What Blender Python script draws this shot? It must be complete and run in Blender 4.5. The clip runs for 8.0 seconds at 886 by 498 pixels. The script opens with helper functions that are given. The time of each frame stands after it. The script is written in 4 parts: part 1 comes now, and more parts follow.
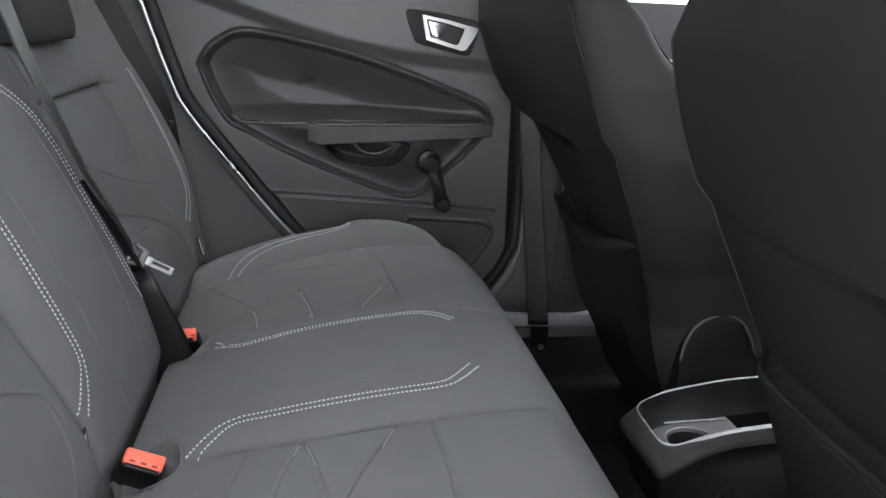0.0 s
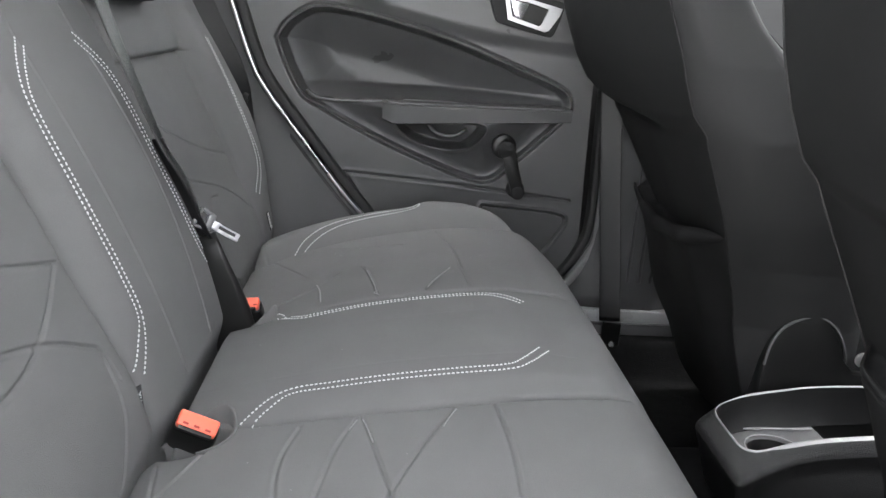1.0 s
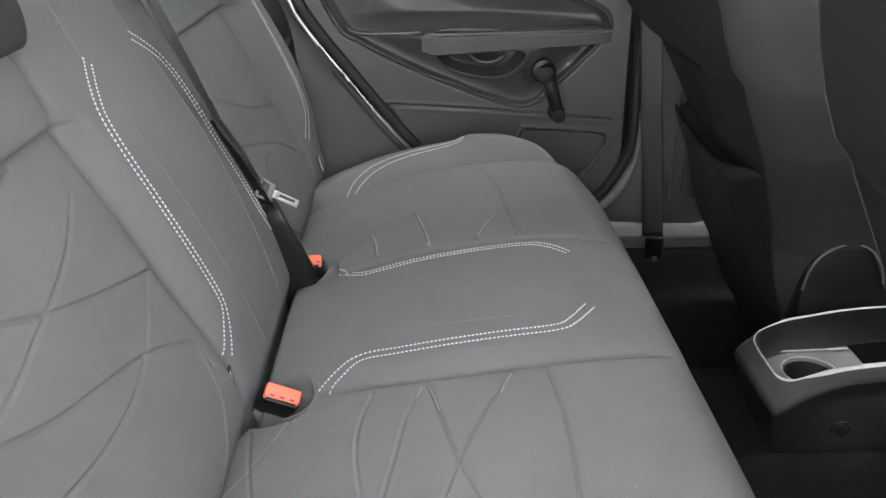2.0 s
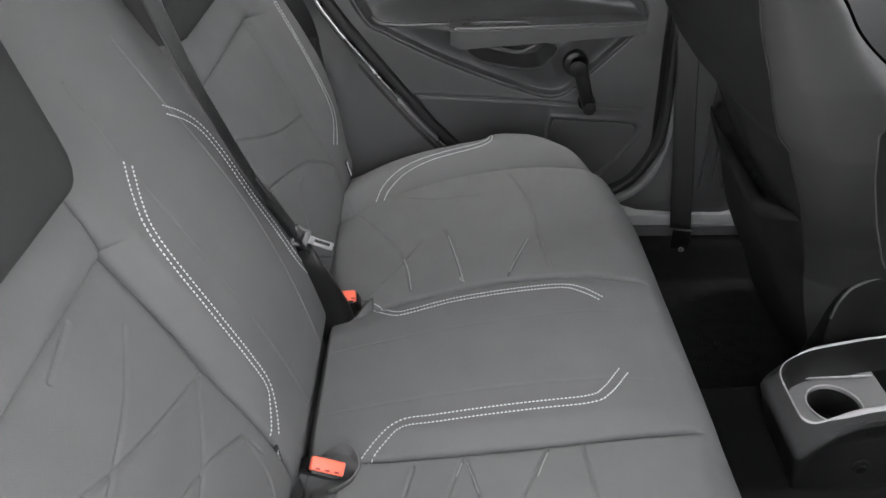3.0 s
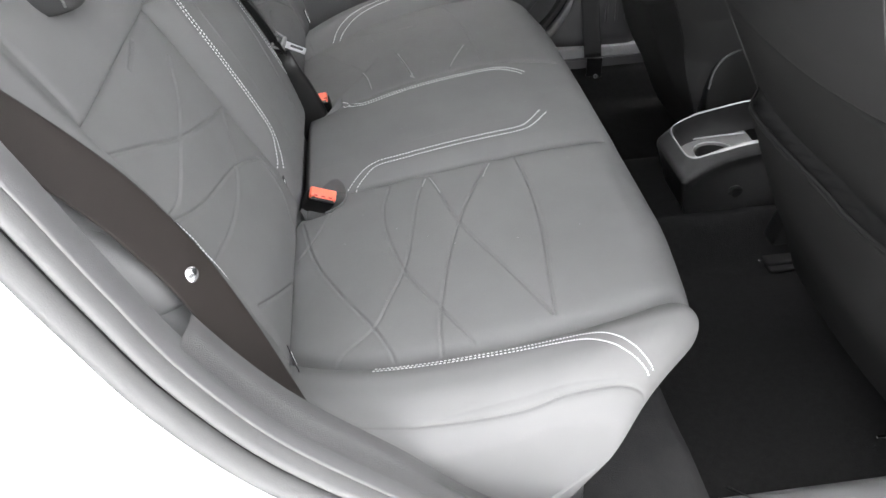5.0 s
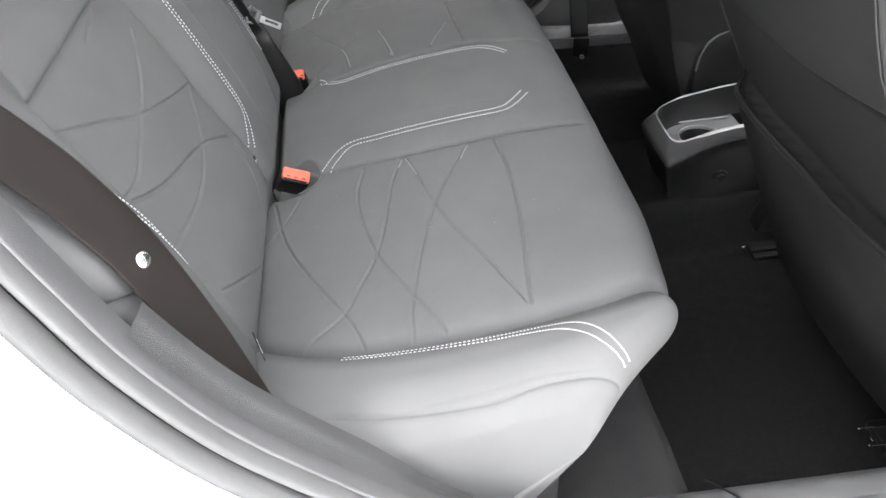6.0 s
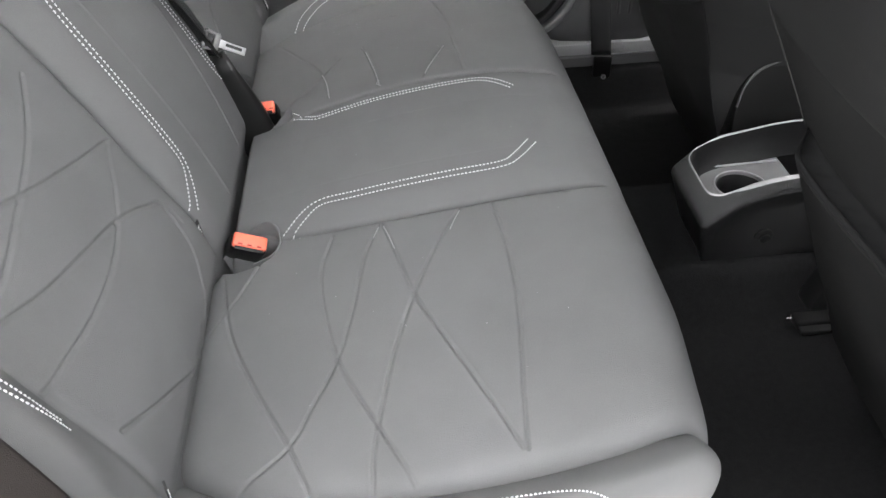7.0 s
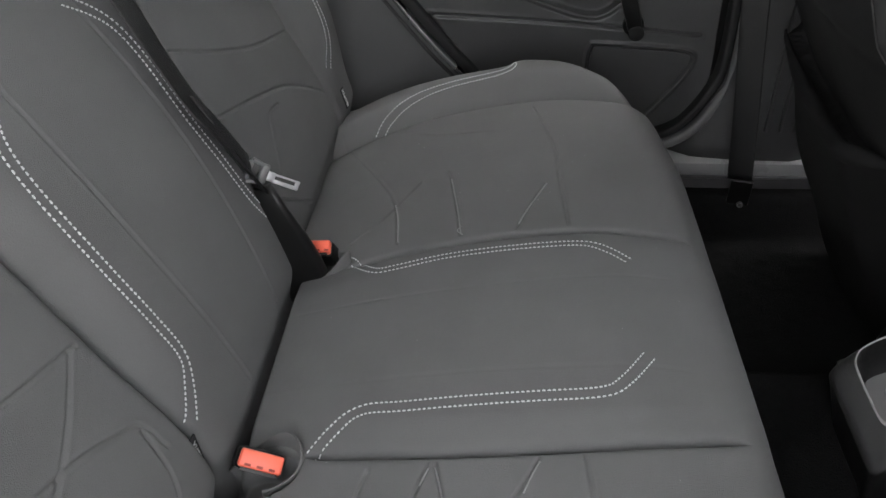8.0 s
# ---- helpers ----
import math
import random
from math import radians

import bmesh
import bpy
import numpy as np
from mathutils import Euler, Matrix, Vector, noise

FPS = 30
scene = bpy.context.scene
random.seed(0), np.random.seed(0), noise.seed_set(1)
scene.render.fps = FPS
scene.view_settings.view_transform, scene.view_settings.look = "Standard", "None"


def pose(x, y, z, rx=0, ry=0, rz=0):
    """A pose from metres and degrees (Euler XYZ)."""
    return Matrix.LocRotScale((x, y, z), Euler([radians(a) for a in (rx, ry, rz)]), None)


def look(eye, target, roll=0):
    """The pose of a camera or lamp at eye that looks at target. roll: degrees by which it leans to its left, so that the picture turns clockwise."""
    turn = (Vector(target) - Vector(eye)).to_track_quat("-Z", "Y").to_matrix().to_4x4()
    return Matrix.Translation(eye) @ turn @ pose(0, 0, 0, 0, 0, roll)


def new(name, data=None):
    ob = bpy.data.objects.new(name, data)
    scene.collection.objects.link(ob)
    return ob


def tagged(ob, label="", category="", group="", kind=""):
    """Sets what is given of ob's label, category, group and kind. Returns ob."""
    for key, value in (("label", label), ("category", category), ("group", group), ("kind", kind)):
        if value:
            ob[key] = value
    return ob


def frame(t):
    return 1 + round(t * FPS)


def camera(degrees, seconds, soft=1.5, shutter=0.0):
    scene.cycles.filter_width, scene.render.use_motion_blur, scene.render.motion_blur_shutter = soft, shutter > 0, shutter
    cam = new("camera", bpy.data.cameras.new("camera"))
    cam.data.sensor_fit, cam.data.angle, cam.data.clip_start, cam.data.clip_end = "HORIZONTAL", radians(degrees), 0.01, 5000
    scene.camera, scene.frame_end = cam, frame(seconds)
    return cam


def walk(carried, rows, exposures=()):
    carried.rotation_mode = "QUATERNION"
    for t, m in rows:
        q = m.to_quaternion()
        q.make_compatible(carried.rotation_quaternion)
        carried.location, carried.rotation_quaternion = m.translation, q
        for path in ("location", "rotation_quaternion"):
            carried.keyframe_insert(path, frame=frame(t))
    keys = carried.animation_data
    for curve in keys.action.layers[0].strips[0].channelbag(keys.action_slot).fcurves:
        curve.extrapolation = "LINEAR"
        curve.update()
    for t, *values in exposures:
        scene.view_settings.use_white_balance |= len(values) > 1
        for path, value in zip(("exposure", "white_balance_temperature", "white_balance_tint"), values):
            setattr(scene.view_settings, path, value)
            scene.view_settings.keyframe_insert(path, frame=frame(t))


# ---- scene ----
cam = camera(58.2, 8.0)
PATH = [
    (0, (0.231, -0.805, 0.713), (0.549, 1.086, 0.145), 2.6),
    (0.5, (0.239, -0.761, 0.673), (0.447, 1.156, 0.141), 5.0),
    (1, (0.233, -0.772, 0.675), (0.382, 1.137, 0.1), 4.0),
    (1.5, (0.232, -0.787, 0.671), (0.383, 1.123, 0.098), 5.3),
    (1.7, (0.226, -0.791, 0.705), (0.328, 1.083, 0.015), 2.2),
    (2.8, (0.206, -0.717, 0.951), (0.217, 0.961, -0.136), -1.5),
    (3, (0.195, -0.696, 0.958), (0.208, 0.963, -0.16), -0.4),
    (3.5, (0.163, -0.755, 0.947), (0.174, 0.884, -0.198), 0.8),
    (4, (0.139, -0.907, 0.928), (0.191, 0.702, -0.259), -0.8),
    (4.5, (0.148, -1.029, 0.904), (0.268, 0.564, -0.299), -1.9),
    (4.7, (0.155, -1.05, 0.898), (0.285, 0.544, -0.302), -3.7),
    (5.8, (0.171, -1.044, 0.89), (0.309, 0.511, -0.36), -2.0),
    (6, (0.18, -1.026, 0.88), (0.332, 0.528, -0.37), -2.3),
    (6.5, (0.213, -0.929, 0.861), (0.382, 0.611, -0.403), -1.4),
    (7, (0.237, -0.816, 0.845), (0.346, 0.721, -0.431), -2.0),
    (7.5, (0.251, -0.678, 0.834), (0.313, 0.866, -0.436), -1.6),
    (8, (0.265, -0.538, 0.843), (0.135, 1.045, -0.372), -1.6),
]
walk(cam, [(t, look(eye, target, roll)) for t, eye, target, roll in PATH], exposures=[(0.0, 3.6, 6260, 10), (0.4, 4.0, 6350, 10), (1.5, 4.17, 6480, 10), (3.0, 3.95, 6540, 10), (4.0, 4.32, 6540, 10), (4.5, 4.17, 6540, 10), (6.0, 4.24, 6540, 10), (6.5, 4.24, 6540, 10), (7.0, 4.2, 6560, 10), (7.5, 4.02, 6560, 10), (8.0, 3.37, 6560, 10)])

# ---- daylight: bright overcast sky, brightest overhead ----
world = bpy.data.worlds.new("sky")
scene.world = world
world.use_nodes = True
wn = world.node_tree.nodes
sky = wn.new("ShaderNodeTexSky")
sky.sky_type, sky.sun_disc = "NISHITA", False
sky.sun_elevation, sky.sun_rotation = radians(80), radians(347)
sky.air_density, sky.dust_density, sky.ozone_density = 1.0, 6.0, 0.6
desat = wn.new("ShaderNodeHueSaturation")
desat.inputs["Saturation"].default_value = 0.12
world.node_tree.links.new(sky.outputs[0], desat.inputs["Color"])
world.node_tree.links.new(desat.outputs[0], wn["Background"].inputs[0])
wn["Background"].inputs[1].default_value = 0.15
sun = new("sun", bpy.data.lights.new("sun", "SUN"))
sun.data.energy, sun.data.angle, sun.data.color = 0.4, radians(50), (1.0, 0.985, 0.96)
sun.matrix_world = look((-0.30, 1.29, 7.5), (0, 0, 0))


# ---- materials ----
def material(name, base, rough=0.8, metal=0.0, grain=0.0, grain_scale=600.0, vary=0.12, vary_scale=9.0, sheen=0.0, weave=0.0, spec=0.5, voronoi=False):
    m = bpy.data.materials.new(name)
    m.use_nodes = True
    n, l = m.node_tree.nodes, m.node_tree.links
    b = n["Principled BSDF"]
    b.inputs["Roughness"].default_value, b.inputs["Metallic"].default_value = rough, metal
    b.inputs["Specular IOR Level"].default_value = spec
    if sheen:
        b.inputs["Sheen Weight"].default_value, b.inputs["Sheen Roughness"].default_value = sheen, 0.45
    co = n.new("ShaderNodeTexCoord")
    big = n.new("ShaderNodeTexNoise")
    big.inputs["Scale"].default_value, big.inputs["Detail"].default_value = vary_scale, 5
    fine = n.new("ShaderNodeTexNoise")
    fine.inputs["Scale"].default_value, fine.inputs["Detail"].default_value = grain_scale, 2
    l.new(co.outputs["Object"], big.inputs["Vector"])
    l.new(co.outputs["Object"], fine.inputs["Vector"])
    mix = n.new("ShaderNodeMix")
    mix.data_type = "RGBA"
    mix.inputs[6].default_value = (*[c * (1 - vary) for c in base], 1)
    mix.inputs[7].default_value = (*[min(1, c * (1 + vary)) for c in base], 1)
    add = n.new("ShaderNodeMath")
    add.operation = "MULTIPLY_ADD"
    add.inputs[1].default_value, add.inputs[2].default_value = 0.45, 0.0
    l.new(fine.outputs[0], add.inputs[0])
    tot = n.new("ShaderNodeMath")
    tot.operation = "MULTIPLY_ADD"
    tot.inputs[1].default_value = 0.7
    l.new(big.outputs[0], tot.inputs[0])
    l.new(add.outputs[0], tot.inputs[2])
    l.new(tot.outputs[0], mix.inputs[0])
    l.new(mix.outputs[2], b.inputs["Base Color"])
    rr = n.new("ShaderNodeMapRange")
    rr.inputs[1].default_value, rr.inputs[2].default_value = 0.3, 0.7
    rr.inputs[3].default_value, rr.inputs[4].default_value = max(0.03, rough - 0.03), min(1, rough + 0.03)
    l.new(big.outputs[0], rr.inputs[0])
    l.new(rr.outputs[0], b.inputs["Roughness"])
    if grain:
        bump = n.new("ShaderNodeBump")
        bump.inputs["Strength"].default_value, bump.inputs["Distance"].default_value = grain, 0.001
        src = fine.outputs[0]
        if voronoi:
            v = n.new("ShaderNodeTexVoronoi")
            v.inputs["Scale"].default_value = grain_scale
            l.new(co.outputs["Object"], v.inputs["Vector"])
            src = v.outputs["Distance"]
        l.new(src, bump.inputs["Height"])
        l.new(bump.outputs[0], b.inputs["Normal"])
    return m


CLOTH = material("seat_cloth", (0.120, 0.120, 0.121), 0.95, grain=0.5, grain_scale=1100, vary=0.17, vary_scale=16, spec=0.07)
CLOTH_SIDE = material("seat_side_cloth", (0.118, 0.118, 0.119), 0.93, grain=0.35, grain_scale=1500, vary=0.12, vary_scale=12, spec=0.08)
# dark cloth taken near-black: shade on the seat backs is in the colour
CLOTH_SHADED = material("shaded_front_seat_cloth", (0.0100, 0.0100, 0.0101), 0.75, grain=0.3, grain_scale=1200, vary=0.25, spec=0.12)
# paler sides: light falling on the seat sides is in the colour
CLOTH_SIDE_LIT = material("lit_front_seat_side_cloth", (0.025, 0.025, 0.0252), 0.65, grain=0.4, grain_scale=1200, vary=0.2, spec=0.1)
POCKET = material("buckle_pocket_cloth", (0.105, 0.105, 0.106), 0.95, grain=0.4, grain_scale=900, vary=0.25)
PLASTIC = material("door_plastic", (0.062, 0.062, 0.063), 0.30, grain=0.22, grain_scale=900, vary=0.30, voronoi=True)
PLASTIC_SMOOTH = material("smooth_plastic", (0.075, 0.075, 0.076), 0.26, grain=0.15, grain_scale=700, vary=0.1)
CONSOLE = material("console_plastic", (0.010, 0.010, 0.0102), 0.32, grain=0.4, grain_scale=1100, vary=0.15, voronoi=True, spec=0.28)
ARMREST = material("armrest_plastic", (0.085, 0.085, 0.086), 0.24, grain=0.2, grain_scale=900, vary=0.15)
RIM_SOFT = material("grained_rim_plastic", (0.024, 0.024, 0.0243), 0.30, grain=1.0, grain_scale=1100, vary=0.15, voronoi=True)
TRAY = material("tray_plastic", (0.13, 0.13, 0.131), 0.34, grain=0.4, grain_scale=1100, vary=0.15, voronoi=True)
# pale colour imitates the gloss reflected off the tray's worn edges
RIM_SHEEN = material("painted_sheen_rim_plastic", (0.34, 0.34, 0.342), 0.26, vary=0.15, vary_scale=40)
TRIM_GLOSS = material("glossy_trim_plastic", (0.11, 0.11, 0.112), 0.22, vary=0.1)
TRIM_GREY = material("trim_plastic", (0.052, 0.052, 0.053), 0.40, grain=0.4, grain_scale=1000, vary=0.12, voronoi=True)
SILL = material("sill_plastic", (0.075, 0.075, 0.077), 0.38, grain=0.25, grain_scale=900, vary=0.15)
# sill plastic made pale to paint the highlight round the door corner
SILL_HIGHLIGHT = material("highlight_sill_plastic", (0.17, 0.17, 0.172), 0.32, grain=0.2, grain_scale=900, vary=0.15)
# lightened grey: daylight on the open doorway's seals is in the colour
RUBBER = material("daylit_seal_rubber", (0.075, 0.075, 0.076), 0.5, grain=0.2, grain_scale=800, vary=0.15)
BLACK_RUBBER = material("black_rubber", (0.012, 0.012, 0.012), 0.6, grain=0.2, grain_scale=800)
PAINT = material("white_car_paint", (0.78, 0.78, 0.78), 0.25, vary=0.02, vary_scale=3)
JAMB = material("silver_jamb_paint", (0.60, 0.60, 0.61), 0.28, metal=1.0, vary=0.04)
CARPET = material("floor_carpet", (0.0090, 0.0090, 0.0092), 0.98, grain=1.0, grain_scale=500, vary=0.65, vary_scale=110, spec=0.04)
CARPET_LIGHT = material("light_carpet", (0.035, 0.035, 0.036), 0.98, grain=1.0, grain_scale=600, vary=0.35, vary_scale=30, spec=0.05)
WEBBING = material("belt_webbing", (0.009, 0.009, 0.0092), 0.38, grain=0.5, grain_scale=700, vary=0.15)
WEBBING_NEAR = material("brown_black_webbing", (0.015, 0.0125, 0.0115), 0.6, grain=0.4, grain_scale=1500, vary=0.15, spec=0.15)
RAIL = material("painted_rail_steel", (0.006, 0.006, 0.006), 0.6, vary=0.2, spec=0.12)
BLACK = material("black_plastic", (0.008, 0.008, 0.008), 0.35, vary=0.1, spec=0.35)
RED = material("red_button", (0.86, 0.15, 0.09), 0.35, vary=0.05)
STEEL = material("steel", (0.62, 0.62, 0.63), 0.25, metal=1.0, vary=0.1)
TONGUE = material("tongue_steel", (0.55, 0.55, 0.56), 0.38, metal=1.0, vary=0.15)
TONGUE_GRIP = material("tongue_plastic", (0.13, 0.13, 0.132), 0.35, vary=0.1)
SATIN = material("satin_chrome", (0.60, 0.60, 0.61), 0.30, metal=1.0, vary=0.05)
THREAD = material("white_thread", (0.50, 0.50, 0.51), 0.8, vary=0.1, vary_scale=60)
# pale tone for painted crease highlights and for lint
GLINT_AND_LINT = material("glint_and_lint", (0.21, 0.21, 0.213), 0.9)
TAG = material("woven_tag", (0.015, 0.015, 0.016), 0.8)
TAG_TEXT = material("tag_lettering", (0.8, 0.8, 0.8), 0.7)
# dark grey, set darker to hold the shade on the headrest fronts
HEAD_CLOTH = material("shaded_headrest_cloth", (0.036, 0.036, 0.0363), 0.9, grain=0.3, grain_scale=1300, vary=0.15, spec=0.08)
HEADLINER = material("roof_lining_cloth", (0.46, 0.46, 0.455), 0.95, grain=0.3, vary=0.05)
GROUND = material("pale_concrete", (0.58, 0.58, 0.575), 0.9, grain=0.5, grain_scale=80, vary=0.2, vary_scale=1.5)
FACADE = material("white_render", (0.78, 0.78, 0.77), 0.9, grain=0.2, grain_scale=30, vary=0.06, vary_scale=0.5)
PANE = material("dark_window_pane", (0.10, 0.11, 0.12), 0.15, vary=0.2)


def glass_material():
    """Thin tinted safety glass: tinted straight through, glossy at grazing angles."""
    m = bpy.data.materials.new("tinted_car_glass")
    m.use_nodes = True
    n, l = m.node_tree.nodes, m.node_tree.links
    n.remove(n["Principled BSDF"])
    clear, gloss, mix, fresnel = n.new("ShaderNodeBsdfTransparent"), n.new("ShaderNodeBsdfGlossy"), n.new("ShaderNodeMixShader"), n.new("ShaderNodeFresnel")
    clear.inputs["Color"].default_value = (0.72, 0.74, 0.73, 1)
    gloss.inputs["Roughness"].default_value, fresnel.inputs["IOR"].default_value = 0.02, 1.45
    l.new(fresnel.outputs[0], mix.inputs[0])
    l.new(clear.outputs[0], mix.inputs[1])
    l.new(gloss.outputs[0], mix.inputs[2])
    l.new(mix.outputs[0], n["Material Output"].inputs["Surface"])
    return m


GLASS = glass_material()


# ---- building blocks ----
def mesh_object(name, verts, faces, mat, parent=None, label="", smooth=True):
    me = bpy.data.meshes.new(name)
    me.from_pydata([tuple(map(float, v)) for v in verts], [], faces)
    me.materials.append(mat)
    if smooth:
        me.shade_smooth()
    me.update()
    ob = new(name, me)
    ob.parent = parent
    if label:
        ob["label"] = label
    return ob


def grid(name, p, mat, parent=None, label="", flip=False):
    """A skin over an array of places of shape (rows, columns, 3)."""
    r, c = p.shape[:2]
    k = np.arange(r * c).reshape(r, c)
    q = np.stack([k[:-1, :-1], k[:-1, 1:], k[1:, 1:], k[1:, :-1]], -1).reshape(-1, 4)
    if flip:
        q = q[:, ::-1]
    return mesh_object(name, p.reshape(-1, 3), q.tolist(), mat, parent, label)


def part(name, bm, mat, parent=None, label="", smooth=True):
    bmesh.ops.recalc_face_normals(bm, faces=bm.faces)
    me = bpy.data.meshes.new(name)
    bm.to_mesh(me)
    bm.free()
    me.materials.append(mat)
    if smooth:
        me.shade_smooth()
        me.set_sharp_from_angle(angle=radians(38))
    ob = new(name, me)
    ob.parent = parent
    if label:
        ob["label"] = label
    return ob


def block(name, centre, size, mat, parent=None, bevel=0.003, turn=(0, 0, 0), label="", segments=2):
    bm = bmesh.new()
    bmesh.ops.create_cube(bm, size=1)
    bmesh.ops.scale(bm, vec=size, verts=bm.verts)
    if bevel:
        bmesh.ops.bevel(bm, geom=bm.edges[:], offset=bevel, segments=segments, affect="EDGES", profile=0.5)
    bm.transform(pose(*centre, *turn))
    return part(name, bm, mat, parent, label)


def prism(name, outline, depth, mat, m, parent=None, bevel=0.0, label=""):
    """A slab: an outline (x, y) in its own plane, thick along z, set by the pose m."""
    bm = bmesh.new()
    f = bm.faces.new([bm.verts.new((x, y, 0)) for x, y in outline])
    out = bmesh.ops.extrude_face_region(bm, geom=[f])
    bmesh.ops.translate(bm, vec=(0, 0, depth), verts=[v for v in out["geom"] if isinstance(v, bmesh.types.BMVert)])
    if bevel:
        bmesh.ops.bevel(bm, geom=bm.edges[:], offset=bevel, segments=2, affect="EDGES", profile=0.5)
    bm.transform(m)
    return part(name, bm, mat, parent, label)


def disc(name, radius, depth, mat, m, parent=None, bevel=0.002, label="", n=32):
    return prism(name, [(radius * math.cos(a), radius * math.sin(a)) for a in np.linspace(0, 2 * np.pi, n, endpoint=False)], depth, mat, m, parent, bevel, label)


def glide(points, step):
    """A smooth line through a few places, at an even step."""
    p = np.array(points, float)
    p = np.vstack([2 * p[0] - p[1], p, 2 * p[-1] - p[-2]])
    out = []
    for a, b, c, d in zip(p[:-3], p[1:-2], p[2:-1], p[3:]):
        t = np.linspace(0, 1, 24, endpoint=False)[:, None]
        out.append(0.5 * (2 * b + (c - a) * t + (2 * a - 5 * b + 4 * c - d) * t**2 + (3 * b - a - 3 * c + d) * t**3))
    line = np.vstack(out + [p[-2:-1]])
    s = np.r_[0, np.cumsum(np.linalg.norm(np.diff(line, axis=0), axis=1))]
    n = max(2, int(round(s[-1] / step)) + 1)
    return np.stack([np.interp(np.linspace(0, s[-1], n), s, line[:, k]) for k in range(line.shape[1])], 1)


def sweep(name, line, section, mat, parent=None, up=(0, 0, 1), label="", closed=True):
    """A section (u, v) carried along a line; u lies across, v along 'up'."""
    line = np.array(line)
    tang = np.gradient(line, axis=0)
    tang /= np.linalg.norm(tang, axis=1)[:, None]
    ups = np.broadcast_to(np.array(up, float), line.shape)
    side = np.cross(tang, ups)
    side /= np.linalg.norm(side, axis=1)[:, None]
    top = np.cross(side, tang)
    sec = np.array(section)
    p = line[:, None] + sec[None, :, 0, None] * side[:, None] + sec[None, :, 1, None] * top[:, None]
    n, m = p.shape[:2]
    faces = []
    for a in range(n - 1):
        for b in range(m if closed else m - 1):
            c = (b + 1) % m
            faces.append((a * m + b, a * m + c, (a + 1) * m + c, (a + 1) * m + b))
    if closed:
        faces += [tuple(range(m))[::-1], tuple(range((n - 1) * m, n * m))]
    return mesh_object(name, p.reshape(-1, 3), faces, mat, parent, label)


def ring(rx, ry, n=12):
    return [(rx * math.cos(a), ry * math.sin(a)) for a in np.linspace(0, 2 * np.pi, n, endpoint=False)]


def rounded(w, h, r, n=4):
    """A rounded rectangle as a section."""
    out = []
    for cx, cy, a0 in ((w / 2 - r, h / 2 - r, 0), (-w / 2 + r, h / 2 - r, 90), (-w / 2 + r, -h / 2 + r, 180), (w / 2 - r, -h / 2 + r, 270)):
        out += [(cx + r * math.cos(radians(a0 + 90 * k / n)), cy + r * math.sin(radians(a0 + 90 * k / n))) for k in range(n + 1)]
    return out


def loft(name, rings, mat, parent=None, label="", crisp=False):
    p = np.array(rings)
    n, m = p.shape[:2]
    faces = [(a * m + b, a * m + (b + 1) % m, (a + 1) * m + (b + 1) % m, (a + 1) * m + b) for a in range(n - 1) for b in range(m)]
    faces += [tuple(range(m))[::-1], tuple(range((n - 1) * m, n * m))]
    ob = mesh_object(name, p.reshape(-1, 3), faces, mat, parent, label)
    if crisp:
        ob.data.set_sharp_from_angle(angle=radians(35))
    return ob


def stitching(name, rows, mat, parent):
    """Short raised threads, one after another, along rows of (place, normal) lines."""
    verts, faces = [], []
    for line, normal in rows:
        for k in range(0, len(line) - 1):
            a, b = line[k], line[k + 1]
            d = b - a
            n = normal[k]
            s = np.cross(d, n)
            s = s / np.linalg.norm(s) * 0.00075
            o = len(verts)
            for f, wide, tall in ((0.16, 0.45, -0.0003), (0.30, 1.0, 0.0005), (0.70, 1.0, 0.0005), (0.84, 0.45, -0.0003)):
                c = a + f * d
                verts += [c - s * wide - n * 0.0004, c - s * wide * 0.6 + n * tall, c + s * wide * 0.6 + n * tall, c + s * wide - n * 0.0004]
            for r in range(3):
                for q in range(3):
                    i = o + 4 * r + q
                    faces.append((i, i + 1, i + 5, i + 4))
    return mesh_object(name, verts, faces, mat, parent, "double row of pale grey stitching")


def step01(a, b, v):
    t = np.clip((v - a) / (b - a), 0, 1)
    return t * t * (3 - 2 * t)


def groove(px, py, line, width, depth):
    """Depth of a soft crease along a line, at places px, py of a panel."""
    best = np.full(px.shape, 1e9)
    line = np.asarray(line)
    pad = 4 * width
    box = (px > line[:, 0].min() - pad) & (px < line[:, 0].max() + pad) & (py > line[:, 1].min() - pad) & (py < line[:, 1].max() + pad)
    x, y = px[box], py[box]
    d2 = np.full(x.shape, 1e9)
    for (ax, ay), (bx, by) in zip(line[:-1], line[1:]):
        ux, uy = bx - ax, by - ay
        t = np.clip(((x - ax) * ux + (y - ay) * uy) / (ux * ux + uy * uy), 0, 1)
        d2 = np.minimum(d2, (x - ax - t * ux) ** 2 + (y - ay - t * uy) ** 2)
    out = np.zeros(px.shape)
    out[box] = depth * (np.exp(-d2 / width**2) - 0.13 * np.exp(-((np.sqrt(d2) - 2.6 * width) / (1.6 * width)) ** 2))
    return out


def thing(name, label, category, group="", kind="", at=(0, 0, 0)):
    ob = new(name)
    ob.location = at
    return tagged(ob, label, category, group, kind)


def settle(ob, place):
    """Sets a thing's own origin at its base; its parts stay where they are."""
    ob.location = place
    for c in ob.children:
        c.matrix_parent_inverse = Matrix.Translation(place).inverted()
    return ob


# ---- rear bench cushion ----
def seam_side(x):
    return 0.470 - 0.62 * (x - 0.29) ** 2 - 7.0 * (x - 0.29) ** 4


def seam_mid(x):
    return 0.139 - 0.42 * (x - 0.30) ** 2


